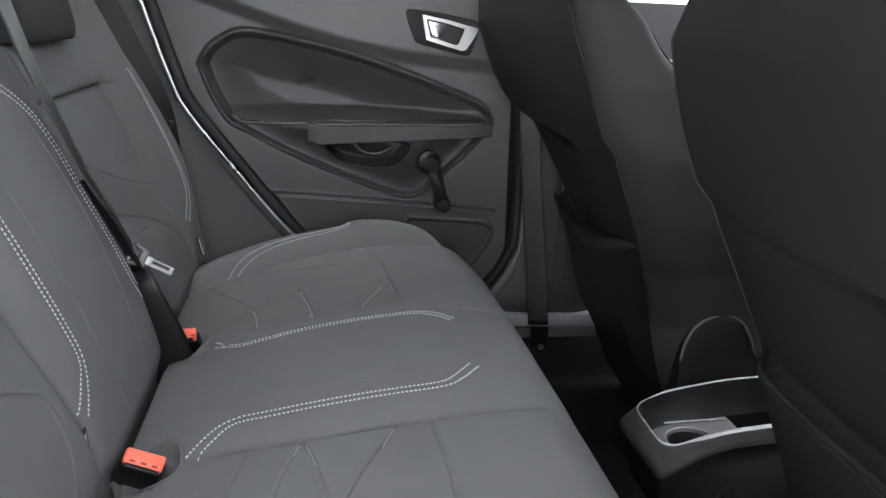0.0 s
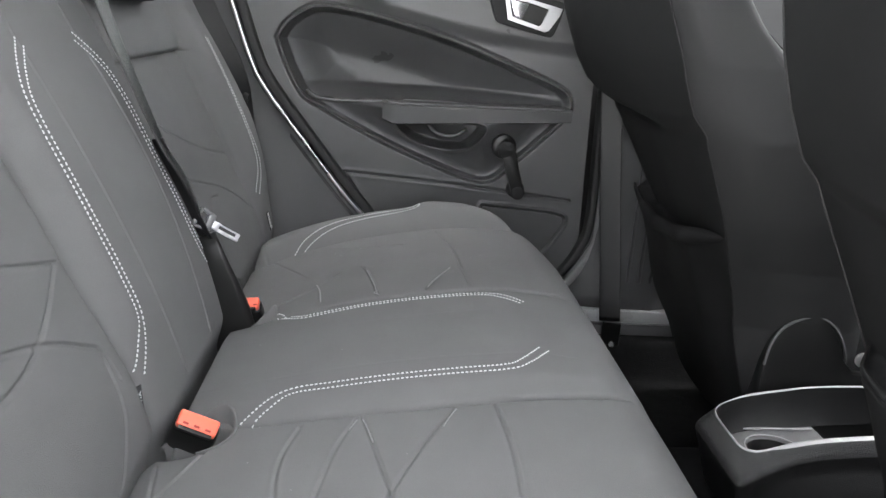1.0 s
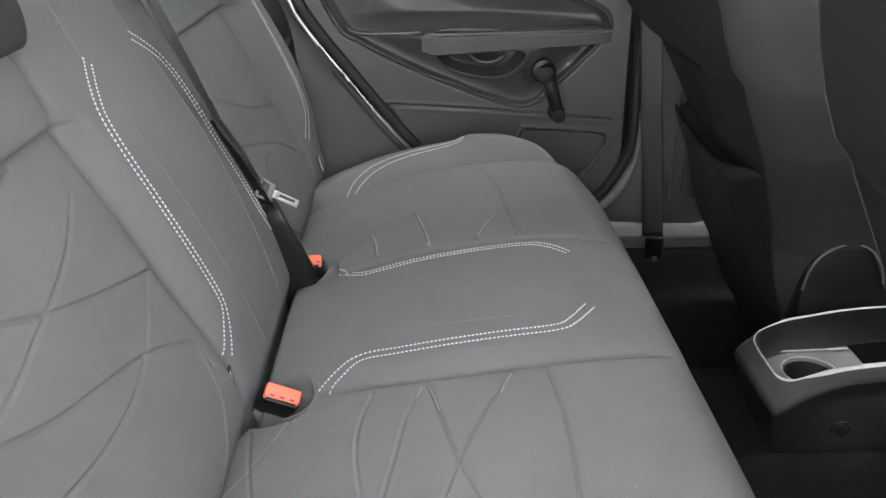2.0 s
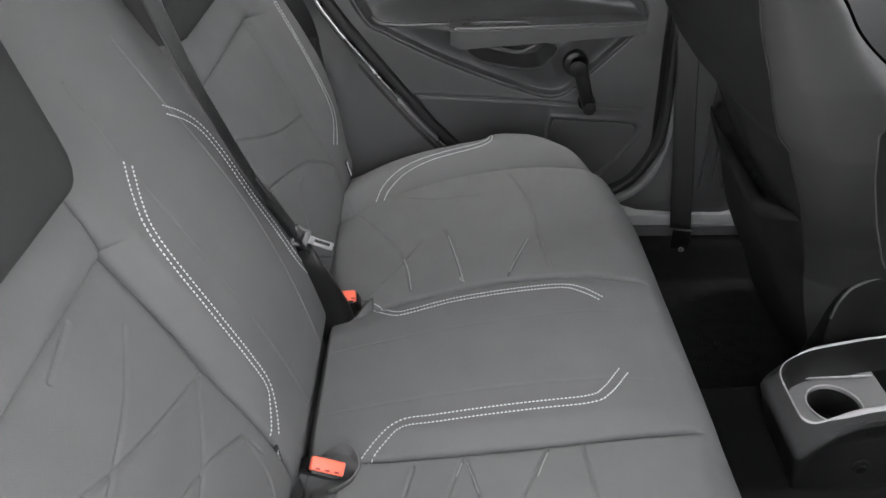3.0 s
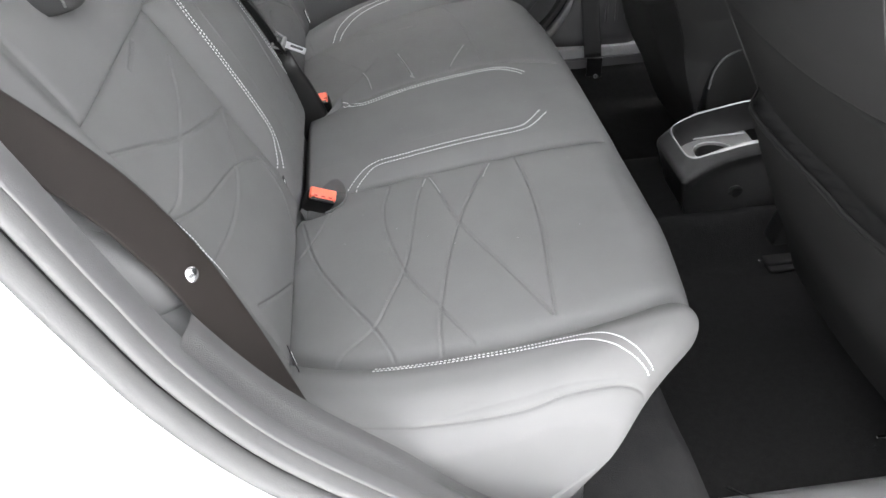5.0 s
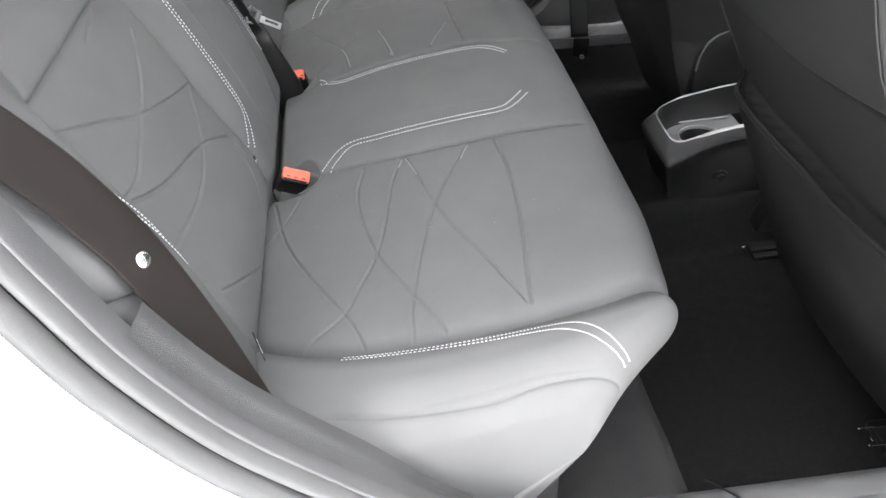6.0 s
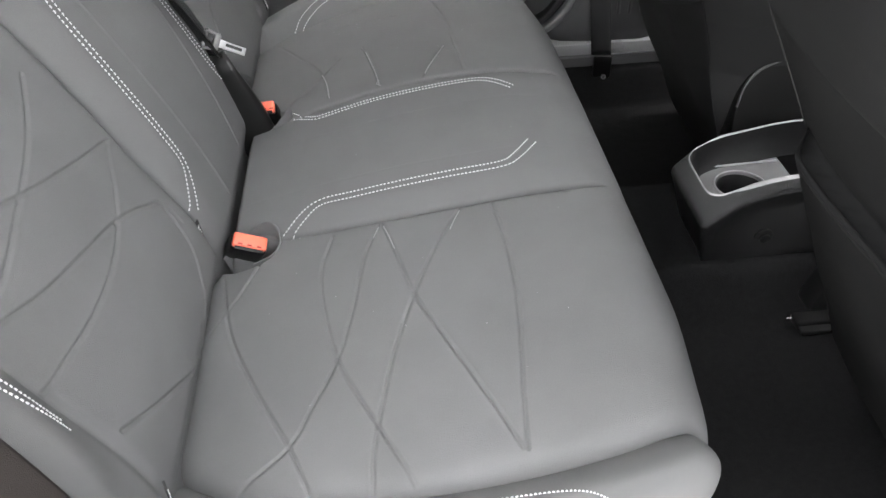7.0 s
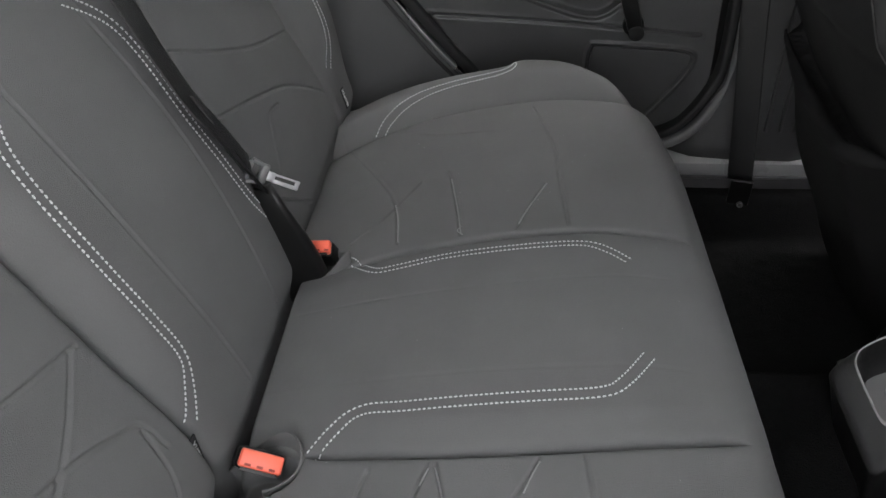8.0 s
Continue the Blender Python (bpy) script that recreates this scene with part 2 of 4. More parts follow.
CREASES_NEAR = [
    [(0.168, -0.146), (0.157, -0.194), (0.159, -0.246), (0.176, -0.326), (0.212, -0.411), (0.235, -0.462)],
    [(0.217, -0.146), (0.201, -0.193), (0.189, -0.256), (0.174, -0.318), (0.153, -0.365), (0.131, -0.406), (0.085, -0.436)],
    [(0.222, -0.146), (0.231, -0.185), (0.247, -0.255), (0.271, -0.319), (0.325, -0.450)],
    [(0.303, -0.146), (0.274, -0.199), (0.247, -0.259), (0.225, -0.327), (0.206, -0.415), (0.202, -0.462)],
    [(0.338, -0.146), (0.343, -0.219), (0.341, -0.300), (0.329, -0.452)],
    [(0.049, -0.166), (0.065, -0.249), (0.096, -0.326), (0.133, -0.403), (0.153, -0.455)],
    [(0.092, -0.150), (0.069, -0.201), (0.040, -0.245)],
]
CREASES_FAR = [
    [(0.039, 0.451), (0.085, 0.370), (0.127, 0.291), (0.147, 0.235), (0.159, 0.151)],
    [(0.205, 0.300), (0.211, 0.278), (0.222, 0.203), (0.228, 0.150)],
    [(0.323, 0.241), (0.305, 0.198), (0.288, 0.150)],
    [(0.175, 0.285), (0.163, 0.260), (0.138, 0.209), (0.105, 0.165)],
    [(0.318, 0.440), (0.336, 0.340), (0.338, 0.241), (0.342, 0.150)],
    [(0.115, 0.440), (0.180, 0.400), (0.262, 0.385)],
]
CREASE_LINES = [(glide(c, 0.006), 0.0040) for c in CREASES_NEAR] + [(glide(c, 0.006), 0.0034) for c in CREASES_FAR]
CENTRE_FAINT = [(glide([(0.05, s * 0.052), (0.20, s * 0.056), (0.43, s * 0.060)], 0.02), 0.0009) for s in (-1, 1)]


def cushion_top(x, y):
    ay = np.abs(y)
    z = 0.304 + 0.25 * (x - 0.133) - 0.35 * (x - 0.133) ** 2
    dc, db = seam_mid(x) - ay, ay - seam_side(x)
    lift = np.where(y > 0, 0.021, 0.015)
    z = z + np.where(y > 0, 0.010 * (1 - step01(0.16, 0.32, ay)) + 0.004 * step01(-0.002, 0.035, dc), 0.006 * (1 - step01(0.16, 0.32, ay)) + 0.008 * step01(-0.002, 0.035, dc)) * (1 - 0.75 * step01(0.37, 0.46, x)) + lift * step01(0, 0.046, db) * (1 - step01(0.06, 0.13, db))
    z = z - 0.012 * np.exp(-np.abs(dc) / 0.0020) * step01(0.10, 0.13, x) * (1 - step01(0.44, 0.47, x)) - 0.015 * np.exp(-np.abs(db) / np.where(db > 0, 0.013, 0.006))
    bight = 0.027 + 0.020 * (1 - step01(0.135, 0.175, ay))
    z = z - 0.050 * (1 - step01(bight - 0.010, bight + 0.011, x))
    for cx, cy in ((0.072, -0.139), (0.074, 0.136)):
        d = np.hypot((x - cx) / 0.034, (y - cy) / 0.021)
        z = z - 0.030 * (1 - step01(0.75, 1.08, d))
    return z


def cushion_relief(x, y):
    d = np.zeros(x.shape)
    for line, deep in CREASE_LINES + CENTRE_FAINT:
        d = d + groove(x, y, line, 0.0012, 0.62 * deep)
    return d


NOSE_X, NOSE_R, END_Y, END_R = 0.440, 0.055, 0.525, 0.048
FRONT_U = np.r_[np.arange(0.0, NOSE_X, 0.0014), NOSE_X + NOSE_R * np.radians(np.arange(0, 91, 3.0)), NOSE_X + NOSE_R * np.pi / 2 + np.linspace(0.006, 0.21, 40)]


def wrap(s, start, radius, lean):
    """Along a section that runs level to 'start', rolls over by a quarter circle and goes down: how far out, and how far down."""
    a = np.clip((s - start) / radius, 0, np.pi / 2)
    rest = np.maximum(s - start - radius * np.pi / 2, 0)
    return np.minimum(s, start) + radius * np.sin(a) - lean * rest, radius * (1 - np.cos(a)) + rest


def corner_pull(y):
    """How far the front edge draws back towards the bench's ends; the far corner is the rounder one."""
    ay = np.abs(y)
    return 0.016 * step01(0.28, 0.46, ay) + np.where(y > 0, 0.105 * step01(0.42, 0.575, ay), 0.075 * step01(0.47, 0.575, ay))


def cushion_skin(rows_y):
    """Places of a panel of the cushion: rows run front to back, rows_y(x) gives the columns across."""
    u = FRONT_U
    flat = np.minimum(u, NOSE_X + 0.03)
    ys = np.array([rows_y(x) for x in flat])
    x_out, down = wrap(u, NOSE_X, NOSE_R, 0.52)
    sign = np.sign(ys + 1e-9)
    y_out, down_y = wrap(np.abs(ys), END_Y, END_R, 0.03)
    xx = np.broadcast_to(x_out[:, None], ys.shape)
    y_flat = sign * np.minimum(np.abs(ys), END_Y + 0.03)
    z = cushion_top(np.broadcast_to(flat[:, None], ys.shape), y_flat) - cushion_relief(xx, ys) * (down[:, None] < 0.02)
    pull = corner_pull(y_out * sign) * step01(0.25, NOSE_X, xx)
    pull = pull + 0.62 * down_y * step01(0.12, 0.46, xx)
    pull = pull + 0.45 * down[:, None] * step01(0.40, 0.56, np.abs(y_out))
    z = z - down[:, None] - down_y
    uu = u[:, None]
    seam_low = 0.0030 * np.exp(-np.abs(np.abs(ys) - 0.568 + 1.05 * np.maximum(0.28 - uu, 0) ** 2 + 0.25 * np.maximum(uu - 0.28, 0) ** 2) / 0.0019)
    turn = np.clip((np.abs(ys) - END_Y) / END_R, 0, np.pi / 2)
    return np.stack([xx - pull, sign * (y_out - seam_low * np.sin(turn)), np.maximum(z - seam_low * np.cos(turn), 0.062)], -1)


def surface_normal(f, a, b, e=0.002):
    p = f(a, b)
    n = np.cross(f(a + e, b) - p, f(a, b + e) - p)
    return n / np.linalg.norm(n, axis=-1, keepdims=True)


def on_cushion(u, y):
    u, y = np.asarray(u, float), np.asarray(y, float)
    sign = np.sign(y + 1e-9)
    x, down = wrap(u, NOSE_X, NOSE_R, 0.52)
    y_out, down_y = wrap(np.abs(y), END_Y, END_R, 0.03)
    pull = corner_pull(y_out * sign) * step01(0.25, NOSE_X, x) + 0.62 * down_y * step01(0.12, 0.46, x) + 0.45 * down * step01(0.40, 0.56, np.abs(y_out))
    return np.stack([x - pull, sign * y_out, cushion_top(np.minimum(u, NOSE_X + 0.03), sign * np.minimum(np.abs(y), END_Y + 0.03)) - down - down_y], -1)


def double_row(f, line, gap, step=0.0043, close=0.0):
    rows = []
    base = glide(line, step)
    tang = np.gradient(base, axis=0)
    tang /= np.linalg.norm(tang, axis=1)[:, None]
    side = np.stack([-tang[:, 1], tang[:, 0]], 1)
    for s in (-0.5, 0.5):
        q = base + s * gap * side * (1 - close * step01(0.72, 0.95, np.linspace(0, 1, len(base))))[:, None]
        n = surface_normal(f, q[:, 0], q[:, 1])
        rows.append((f(q[:, 0], q[:, 1]) + n * 0.0004, n))
    return rows


cushion = thing("rear_seat_cushion", "grey cloth rear bench cushion with creased inserts and pale stitching", "car seat")
EVEN = np.r_[0, 0.0012, 0.0028, 0.005, np.linspace(0.008, 0.992, 240), 0.995, 0.998, 1]
across_end = END_Y + END_R * np.pi / 2 + 0.22
grid("centre_panel", cushion_skin(lambda x: np.sin(np.linspace(-np.pi / 2, np.pi / 2, 190)) * seam_mid(x)), CLOTH, cushion)
for s, side in ((-1, "near"), (1, "far")):
    grid("seat_insert", cushion_skin(lambda x: s * (seam_mid(x) + (seam_side(x) - seam_mid(x)) * EVEN)), CLOTH, cushion, flip=s < 0)
    grid("side_bolster", cushion_skin(lambda x: s * np.r_[np.linspace(seam_side(x), END_Y, 28)[:-1], END_Y + END_R * np.radians(np.arange(0, 90, 1.2)), np.linspace(END_Y + END_R * np.pi / 2, across_end, 60)]), CLOTH_SIDE, cushion, "smooth lighter cloth side bolster", flip=s < 0)
block("base", (0.20, 0, 0.16), (0.30, 1.06, 0.20), POCKET, cushion, 0.02)
SEW = [
    [(0.115, -0.125), (0.132, -0.106), (0.155, -0.089), (0.197, -0.090), (0.300, -0.0905), (0.355, -0.089), (0.375, -0.077), (0.398, -0.047)],
    [(0.104, 0.140), (0.137, 0.107), (0.162, 0.1045), (0.218, 0.1115), (0.306, 0.1135), (0.353, 0.1115), (0.375, 0.100), (0.396, 0.082)],
    [(0.129, -0.469), (0.182, -0.482), (0.215, -0.489), (0.264, -0.497), (0.309, -0.501), (0.357, -0.506), (0.389, -0.513), (0.420, -0.524), (0.453, -0.538), (0.481, -0.545)],
    [(0.098, 0.440), (0.111, 0.462), (0.142, 0.487), (0.191, 0.505), (0.275, 0.518), (0.312, 0.530), (0.338, 0.550)],
]
for line, gap, close in zip(SEW, (0.0105, 0.008, 0.009, 0.0105), (0.0, 0.0, 0.5, 0.0)):
    stitching("stitching", double_row(on_cushion, line, gap, close=close), THREAD, cushion)
settle(cushion, (0.25, 0, 0.06))


# ---- rear backrest ----
def fold_line(z):
    return 0.146 + 0.035 * (z - 0.36) - 0.14 * np.maximum(z - 0.61, 0)


BACK_NEAR = [
    [(-0.194, 0.549), (-0.252, 0.523), (-0.327, 0.505), (-0.400, 0.492), (-0.450, 0.500)],
    [(-0.450, 0.570), (-0.376, 0.538), (-0.314, 0.510), (-0.236, 0.485), (-0.164, 0.466)],
    [(-0.169, 0.467), (-0.217, 0.441), (-0.276, 0.424), (-0.350, 0.423), (-0.442, 0.437)],
    [(-0.450, 0.497), (-0.367, 0.463), (-0.244, 0.431), (-0.190, 0.407), (-0.175, 0.397), (-0.172, 0.372)],
    [(-0.178, 0.395), (-0.196, 0.344), (-0.258, 0.297), (-0.337, 0.284), (-0.419, 0.292)],
    [(-0.430, 0.376), (-0.337, 0.322), (-0.259, 0.279), (-0.207, 0.266), (-0.194, 0.283)],
    [(-0.236, 0.586), (-0.262, 0.582), (-0.290, 0.577)],
]
BACK_FAR = [
    [(0.165, 0.535), (0.257, 0.496), (0.338, 0.468), (0.434, 0.446)],
    [(0.170, 0.462), (0.268, 0.436), (0.352, 0.409), (0.429, 0.363), (0.454, 0.328)],
    [(0.190, 0.365), (0.258, 0.412), (0.299, 0.412)],
    [(0.175, 0.360), (0.259, 0.301), (0.291, 0.288)],
]
BACK_LINES = [(glide(c, 0.006), 0.0031) for c in BACK_NEAR] + [(glide(c, 0.006), 0.0022) for c in BACK_FAR]
BACK_LINES += [(glide([(s * 0.058, 0.70), (s * 0.067, 0.60), (s * 0.068, 0.50), (s * 0.062, 0.42), (s * 0.052, 0.32)], 0.02), 0.0036) for s in (-1, 1)]
TOP_Z, INSERT_TOP = 0.80, 0.592


def back_face(y, z):
    """How far forward the backrest's face stands."""
    ay = np.abs(y)
    h = np.minimum(z, 0.63) - 0.33
    x = 0.045 - 0.25 * h - 0.6 * h * h - 0.5 * np.maximum(z - 0.63, 0)
    x = x - 0.016 * step01(0.318, 0.268, z)
    hollow = (0.25 + 0.75 * step01(0.34, 0.46, z)) * step01(-0.036, 0.001, ay - fold_line(z)) ** 1.4 * (1 - step01(-0.02, 0.03, ay - 0.455))
    rise = np.clip((z - INSERT_TOP) / 0.050, 0, 1)
    below = 1 - np.sqrt(1 - (1 - rise) ** 2)
    x = x - (0.004 + 0.016 * below) * hollow
    x = x - 0.012 * np.exp(-np.abs(ay - fold_line(z)) / 0.0034) - 0.005 * np.exp(-(((ay - 0.446) / 0.006) ** 2)) * (0.5 + 0.5 * below)
    x = x - 0.004 * np.exp(-np.abs(z - INSERT_TOP) / 0.0024) * hollow
    x = x + 0.016 * step01(0.455, 0.50, ay) * step01(0.33, 0.45, z)
    edge = np.maximum(ay - 0.53 - 0.025 * step01(0.42, 0.50, z), 0)
    x = x - np.minimum(26.0 * edge**2, 0.10)
    return x


def on_back(y, z):
    y, z = np.asarray(y, float), np.asarray(z, float)
    return np.stack([back_face(y, z), y, z], -1)


def back_skin(cols, z0=0.235, z1=TOP_Z):
    zs = np.r_[np.arange(z0, z1, 0.0013)]
    ys = np.array([cols(z) for z in zs])
    zz = np.broadcast_to(zs[:, None], ys.shape)
    d = np.zeros(ys.shape)
    for line, deep in BACK_LINES:
        d = d + groove(ys, zz, line, 0.0013, 0.8 * deep)
    x = back_face(ys, zz) - d
    p = np.stack([x, ys, zz], -1)
    tail = []
    for a in np.radians(np.arange(10, 100, 10)):
        q = p[-1].copy()
        q[:, 0] -= 0.05 * np.sin(a) * 1.6
        q[:, 2] += 0.05 * np.sin(a) * 0.2 - 0.05 * (1 - np.cos(a)) * 0.8
        tail.append(q)
    return np.concatenate([p, np.array(tail)])


backrest = thing("rear_bench_back", "grey cloth rear backrest with hollow creased inserts and stitched edges", "car seat")
grid("centre_panel", back_skin(lambda z: np.sin(np.linspace(-np.pi / 2, np.pi / 2, 250)) * fold_line(z)), CLOTH, backrest, flip=True)
for s in (-1, 1):
    grid("back_insert", back_skin(lambda z: s * (fold_line(z) + (0.446 - fold_line(z)) * np.linspace(0, 1, 280) ** 1.15)), CLOTH, backrest, flip=s > 0)
    grid("side_bolster", back_skin(lambda z: s * np.r_[np.linspace(0.446, 0.53, 30)[:-1], np.linspace(0.53, 0.575 + 0.035 * step01(0.42, 0.50, z), 30)]), CLOTH_SIDE, backrest, flip=s > 0)
block("back_board", (-0.16, 0, 0.52), (0.05, 1.10, 0.52), POCKET, backrest, 0.01, (0, -22, 0))
for s in (-1, 1):
    run = [(0.060, 0.626), (0.086, 0.606), (0.104, 0.585), (0.112, 0.550), (0.113, 0.490), (0.110, 0.440), (0.109, 0.405), (0.122, 0.384), (0.139, 0.360)] if s < 0 else [(0.056, 0.626), (0.078, 0.609), (0.092, 0.590), (0.096, 0.560), (0.093, 0.505), (0.099, 0.455), (0.106, 0.410), (0.118, 0.380)]
    stitching("stitching", double_row(on_back, [(s * y, z) for y, z in run], 0.009), THREAD, backrest)
    outer = [(0.592, 0.682), (0.564, 0.648), (0.532, 0.600), (0.506, 0.548), (0.491, 0.513), (0.478, 0.465), (0.466, 0.430)] if s < 0 else [(0.520, 0.610), (0.505, 0.540), (0.496, 0.450), (0.488, 0.410), (0.470, 0.378)]
    stitching("stitching", double_row(on_back, [(s * y, z) for y, z in outer], 0.0075 if s < 0 else 0.009), THREAD, backrest)


def woven_tag(y, z, turn, wide=0.010, swing=0):
    n = surface_normal(on_back, np.array([y]), np.array([z]))[0]
    if n[0] < 0:
        n = -n
    at = on_back(y, z) + n * 0.006
    zax = Vector(n)
    yax = Vector((0, math.sin(radians(turn)), math.cos(radians(turn))))
    xax = yax.cross(zax).normalized()
    yax = zax.cross(xax)
    m = Matrix.Translation(at) @ Matrix((xax, yax, zax)).transposed().to_4x4() @ pose(0, 0, 0, 0, swing, 0)
    tag = prism("isofix_tag", [(-wide / 2, -0.015), (wide / 2, -0.015), (wide / 2, 0.015), (-wide / 2, 0.015)], 0.0012, TAG, m, backrest, 0.0003, "black woven tag with white lettering")
    cu = bpy.data.curves.new("lettering", "FONT")
    cu.body, cu.size, cu.align_x, cu.align_y, cu.extrude = "ISOFIX", 0.75 * wide, "CENTER", "CENTER", 0.0002
    tmp = new("lettering", cu)
    me = bpy.data.meshes.new_from_object(tmp.evaluated_get(bpy.context.evaluated_depsgraph_get()))
    bpy.data.objects.remove(tmp)
    me.materials.append(TAG_TEXT)
    ob = new("lettering", me)
    ob.parent = tag
    ob.matrix_world = m @ pose(0, 0, 0.0016, 0, 0, 90)
    ob.matrix_parent_inverse = Matrix.Identity(4)


woven_tag(0.470, 0.333, 0, 0.012)
woven_tag(-0.144, 0.338, -8, 0.009, 50)
woven_tag(-0.458, 0.322, 50, 0.007, 10)
settle(backrest, (-0.03, 0, 0.24))


# ---- rear headrests ----
def headrest(y):
    hr = thing("rear_headrest", "dark grey cloth rear headrest with shade painted in and piped side edges", "headrest", "rear headrests")
    rings = []
    for z in np.r_[0.660, 0.662, 0.666, 0.673, 0.683, np.linspace(0.698, 0.860, 12), 0.878, 0.890, 0.897, 0.900]:
        k = min((z - 0.658) / 0.034, (0.902 - z) / 0.045, 1)
        k = math.sqrt(max(0.03, 1 - (1 - k) ** 2))
        w, t = 0.120 * (0.86 + 0.14 * k), 0.062 * (0.55 + 0.45 * k)
        cx = -0.076 - 0.26 * (z - 0.67) - 0.014 * (1 - k) - t
        rings.append([(cx + v + 0.002 * (1 - (u / w) ** 2) * (v > 0), y + u, z + 0.10 * max(0.0, t - v - 0.03) * (z < 0.75)) for u, v in rounded(2 * w, 2 * t, t * 0.62, 10)])
    loft("cushion", rings, HEAD_CLOTH, hr)
    for e in (-1, 1):
        seam = []
        for q in rings[2:-2]:
            half = max(v[1] for v in q) - y
            edge = max((v for v in q if e * (v[1] - y) > half * 0.90), key=lambda v: v[0] + 0.8 * e * (v[1] - y))
            seam.append((edge[0] + 0.0004, edge[1] + 0.0004 * e, edge[2]))
        sweep("piping", seam, ring(0.0012, 0.0012, 6), POCKET, hr, up=(1, 0, 0))
    for o in (-0.05, 0.05):
        sweep("post", [(-0.13, y + o, 0.66), (-0.15, y + o, 0.80)], ring(0.006, 0.006), STEEL, hr, up=(1, 0, 0))
    return settle(hr, (-0.08, y, 0.70))


headrest(-0.254)
headrest(0.254)


# pale tubes painting highlights on worn creases, mostly the far ones, and lint
def worn(line, radius):
    q = glide(line, 0.004)
    at = on_cushion(q[:, 0], q[:, 1]) + np.array([0, 0, 0.0003])
    ob = sweep("worn_crease_highlight", at, ring(radius, radius * 0.5, 6), GLINT_AND_LINT, cushion, label="worn crease in the cloth with a painted pale highlight")
    ob.matrix_parent_inverse = Matrix.Translation((0.25, 0, 0.06)).inverted()


for line, radius in (([(0.323, 0.241), (0.314, 0.219), (0.298, 0.180), (0.290, 0.158)], 0.0010), ([(0.211, 0.278), (0.222, 0.203), (0.228, 0.152)], 0.0008), ([(0.147, 0.235), (0.154, 0.200), (0.159, 0.153)], 0.0008), ([(0.228, 0.166), (0.224, 0.158), (0.230, 0.150)], 0.0009), ([(0.303, -0.150), (0.296, -0.164), (0.290, -0.178)], 0.0007), ([(0.222, -0.150), (0.227, -0.168), (0.232, -0.190)], 0.0007), ([(0.217, -0.150), (0.211, -0.166)], 0.0007)):
    worn(line, radius)
rng = random.Random(5)
verts, faces = [], []
for _ in range(46):
    x, y = rng.uniform(0.10, 0.44), rng.uniform(-0.42, 0.42)
    c, a, s = on_cushion(x, y), rng.uniform(0, 6.28), rng.uniform(0.0004, 0.0011)
    o = len(verts)
    for k in range(3):
        verts.append((c[0] + s * math.cos(a + 2.1 * k), c[1] + s * math.sin(a + 2.1 * k) * 0.6, c[2] + 0.0006))
    verts.append((c[0], c[1], c[2] + 0.0014))
    faces += [(o, o + 1, o + 3), (o + 1, o + 2, o + 3), (o + 2, o, o + 3)]
lint = mesh_object("lint", verts, faces, GLINT_AND_LINT)
tagged(lint, "scattered pale specks of lint on the cushion", "lint", kind="stuff")


# ---- belt buckles and belts of the bench ----
def basis(at, xdir, ydir):
    """A pose whose x runs along xdir and whose y leans to ydir."""
    x = Vector(xdir).normalized()
    z = x.cross(Vector(ydir)).normalized()
    y = z.cross(x)
    return Matrix.Translation(at) @ Matrix((x, y, z)).transposed().to_4x4()


def slab(name, size, mat, m, parent, bevel=0.002, label=""):
    bm = bmesh.new()
    bmesh.ops.create_cube(bm, size=1)
    bmesh.ops.scale(bm, vec=size, verts=bm.verts)
    bmesh.ops.bevel(bm, geom=bm.edges[:], offset=bevel, segments=3, affect="EDGES", profile=0.5)
    bm.transform(m)
    return part(name, bm, mat, parent, label)


def belt_buckle(m, label, wide=0.046):
    """x across the buckle, y along its thickness, z out of its mouth."""
    b = thing("belt_buckle", label, "seat belt buckle", "buckles of the bench")
    slab("housing", (wide, 0.019, 0.085), BLACK, m @ pose(0, 0, -0.046), b, 0.005)
    slab("red_button", (wide - 0.004, 0.0150, 0.010), RED, m @ pose(0, 0, -0.0005), b, 0.0025, "glossy red release button")
    slab("mouth", (wide - 0.010, 0.004, 0.004), BLACK, m @ pose(0, -0.0086, 0.001), b, 0.0006)
    for k in (-0.010, 0.0, 0.010):
        slab("lettering_bar", (0.005, 0.0020, 0.0006), material("dark_red_print", (0.25, 0.02, 0.01), 0.5) if k < -0.005 else bpy.data.materials["dark_red_print"], m @ pose(k, -0.0048, 0.0046), b, 0.0001)
    return settle(b, m @ Vector((0, 0, -0.085)))


belt_buckle(basis((0.0785, -0.139, 0.314), (0.90, 0.04, -0.38), (0.16, 0.80, 0.55)), "black buckle with red button in a cushion pocket", 0.040)
belt_buckle(basis((0.073, 0.144, 0.318), (0.95, -0.05, 0.10), (-0.1, 0.80, 0.50)), "black buckle with red button beside the centre belt", 0.030)


def pocket_flap(cx, cy, span, peak):
    """The cloth lip that lines the buckle's opening."""
    f = thing("buckle_pocket", "dark cloth lip round a buckle opening", "pocket")
    a = np.radians(np.linspace(span[0], span[1], 34))
    tall = 0.004 + 0.023 * np.exp(-(((np.degrees(a) - peak) / 52) ** 2))
    rows = []
    for grow, up in ((0.86, -0.034), (0.98, -0.004), (1.03, 0.55), (1.04, 0.92), (1.08, 1.0), (1.12, 0.92), (1.13, 0.4), (1.14, -0.5)):
        x, y = cx + 0.031 * grow * np.cos(a), cy + 0.020 * grow * np.sin(a)
        base = 0.304 + 0.25 * (x - 0.133) - 0.35 * (x - 0.133) ** 2
        rows.append(np.stack([x, y, base + (up if abs(up) < 0.1 else up * tall)], 1))
    grid("lip", np.array(rows), POCKET, f)
    return settle(f, (cx, cy, 0.29))


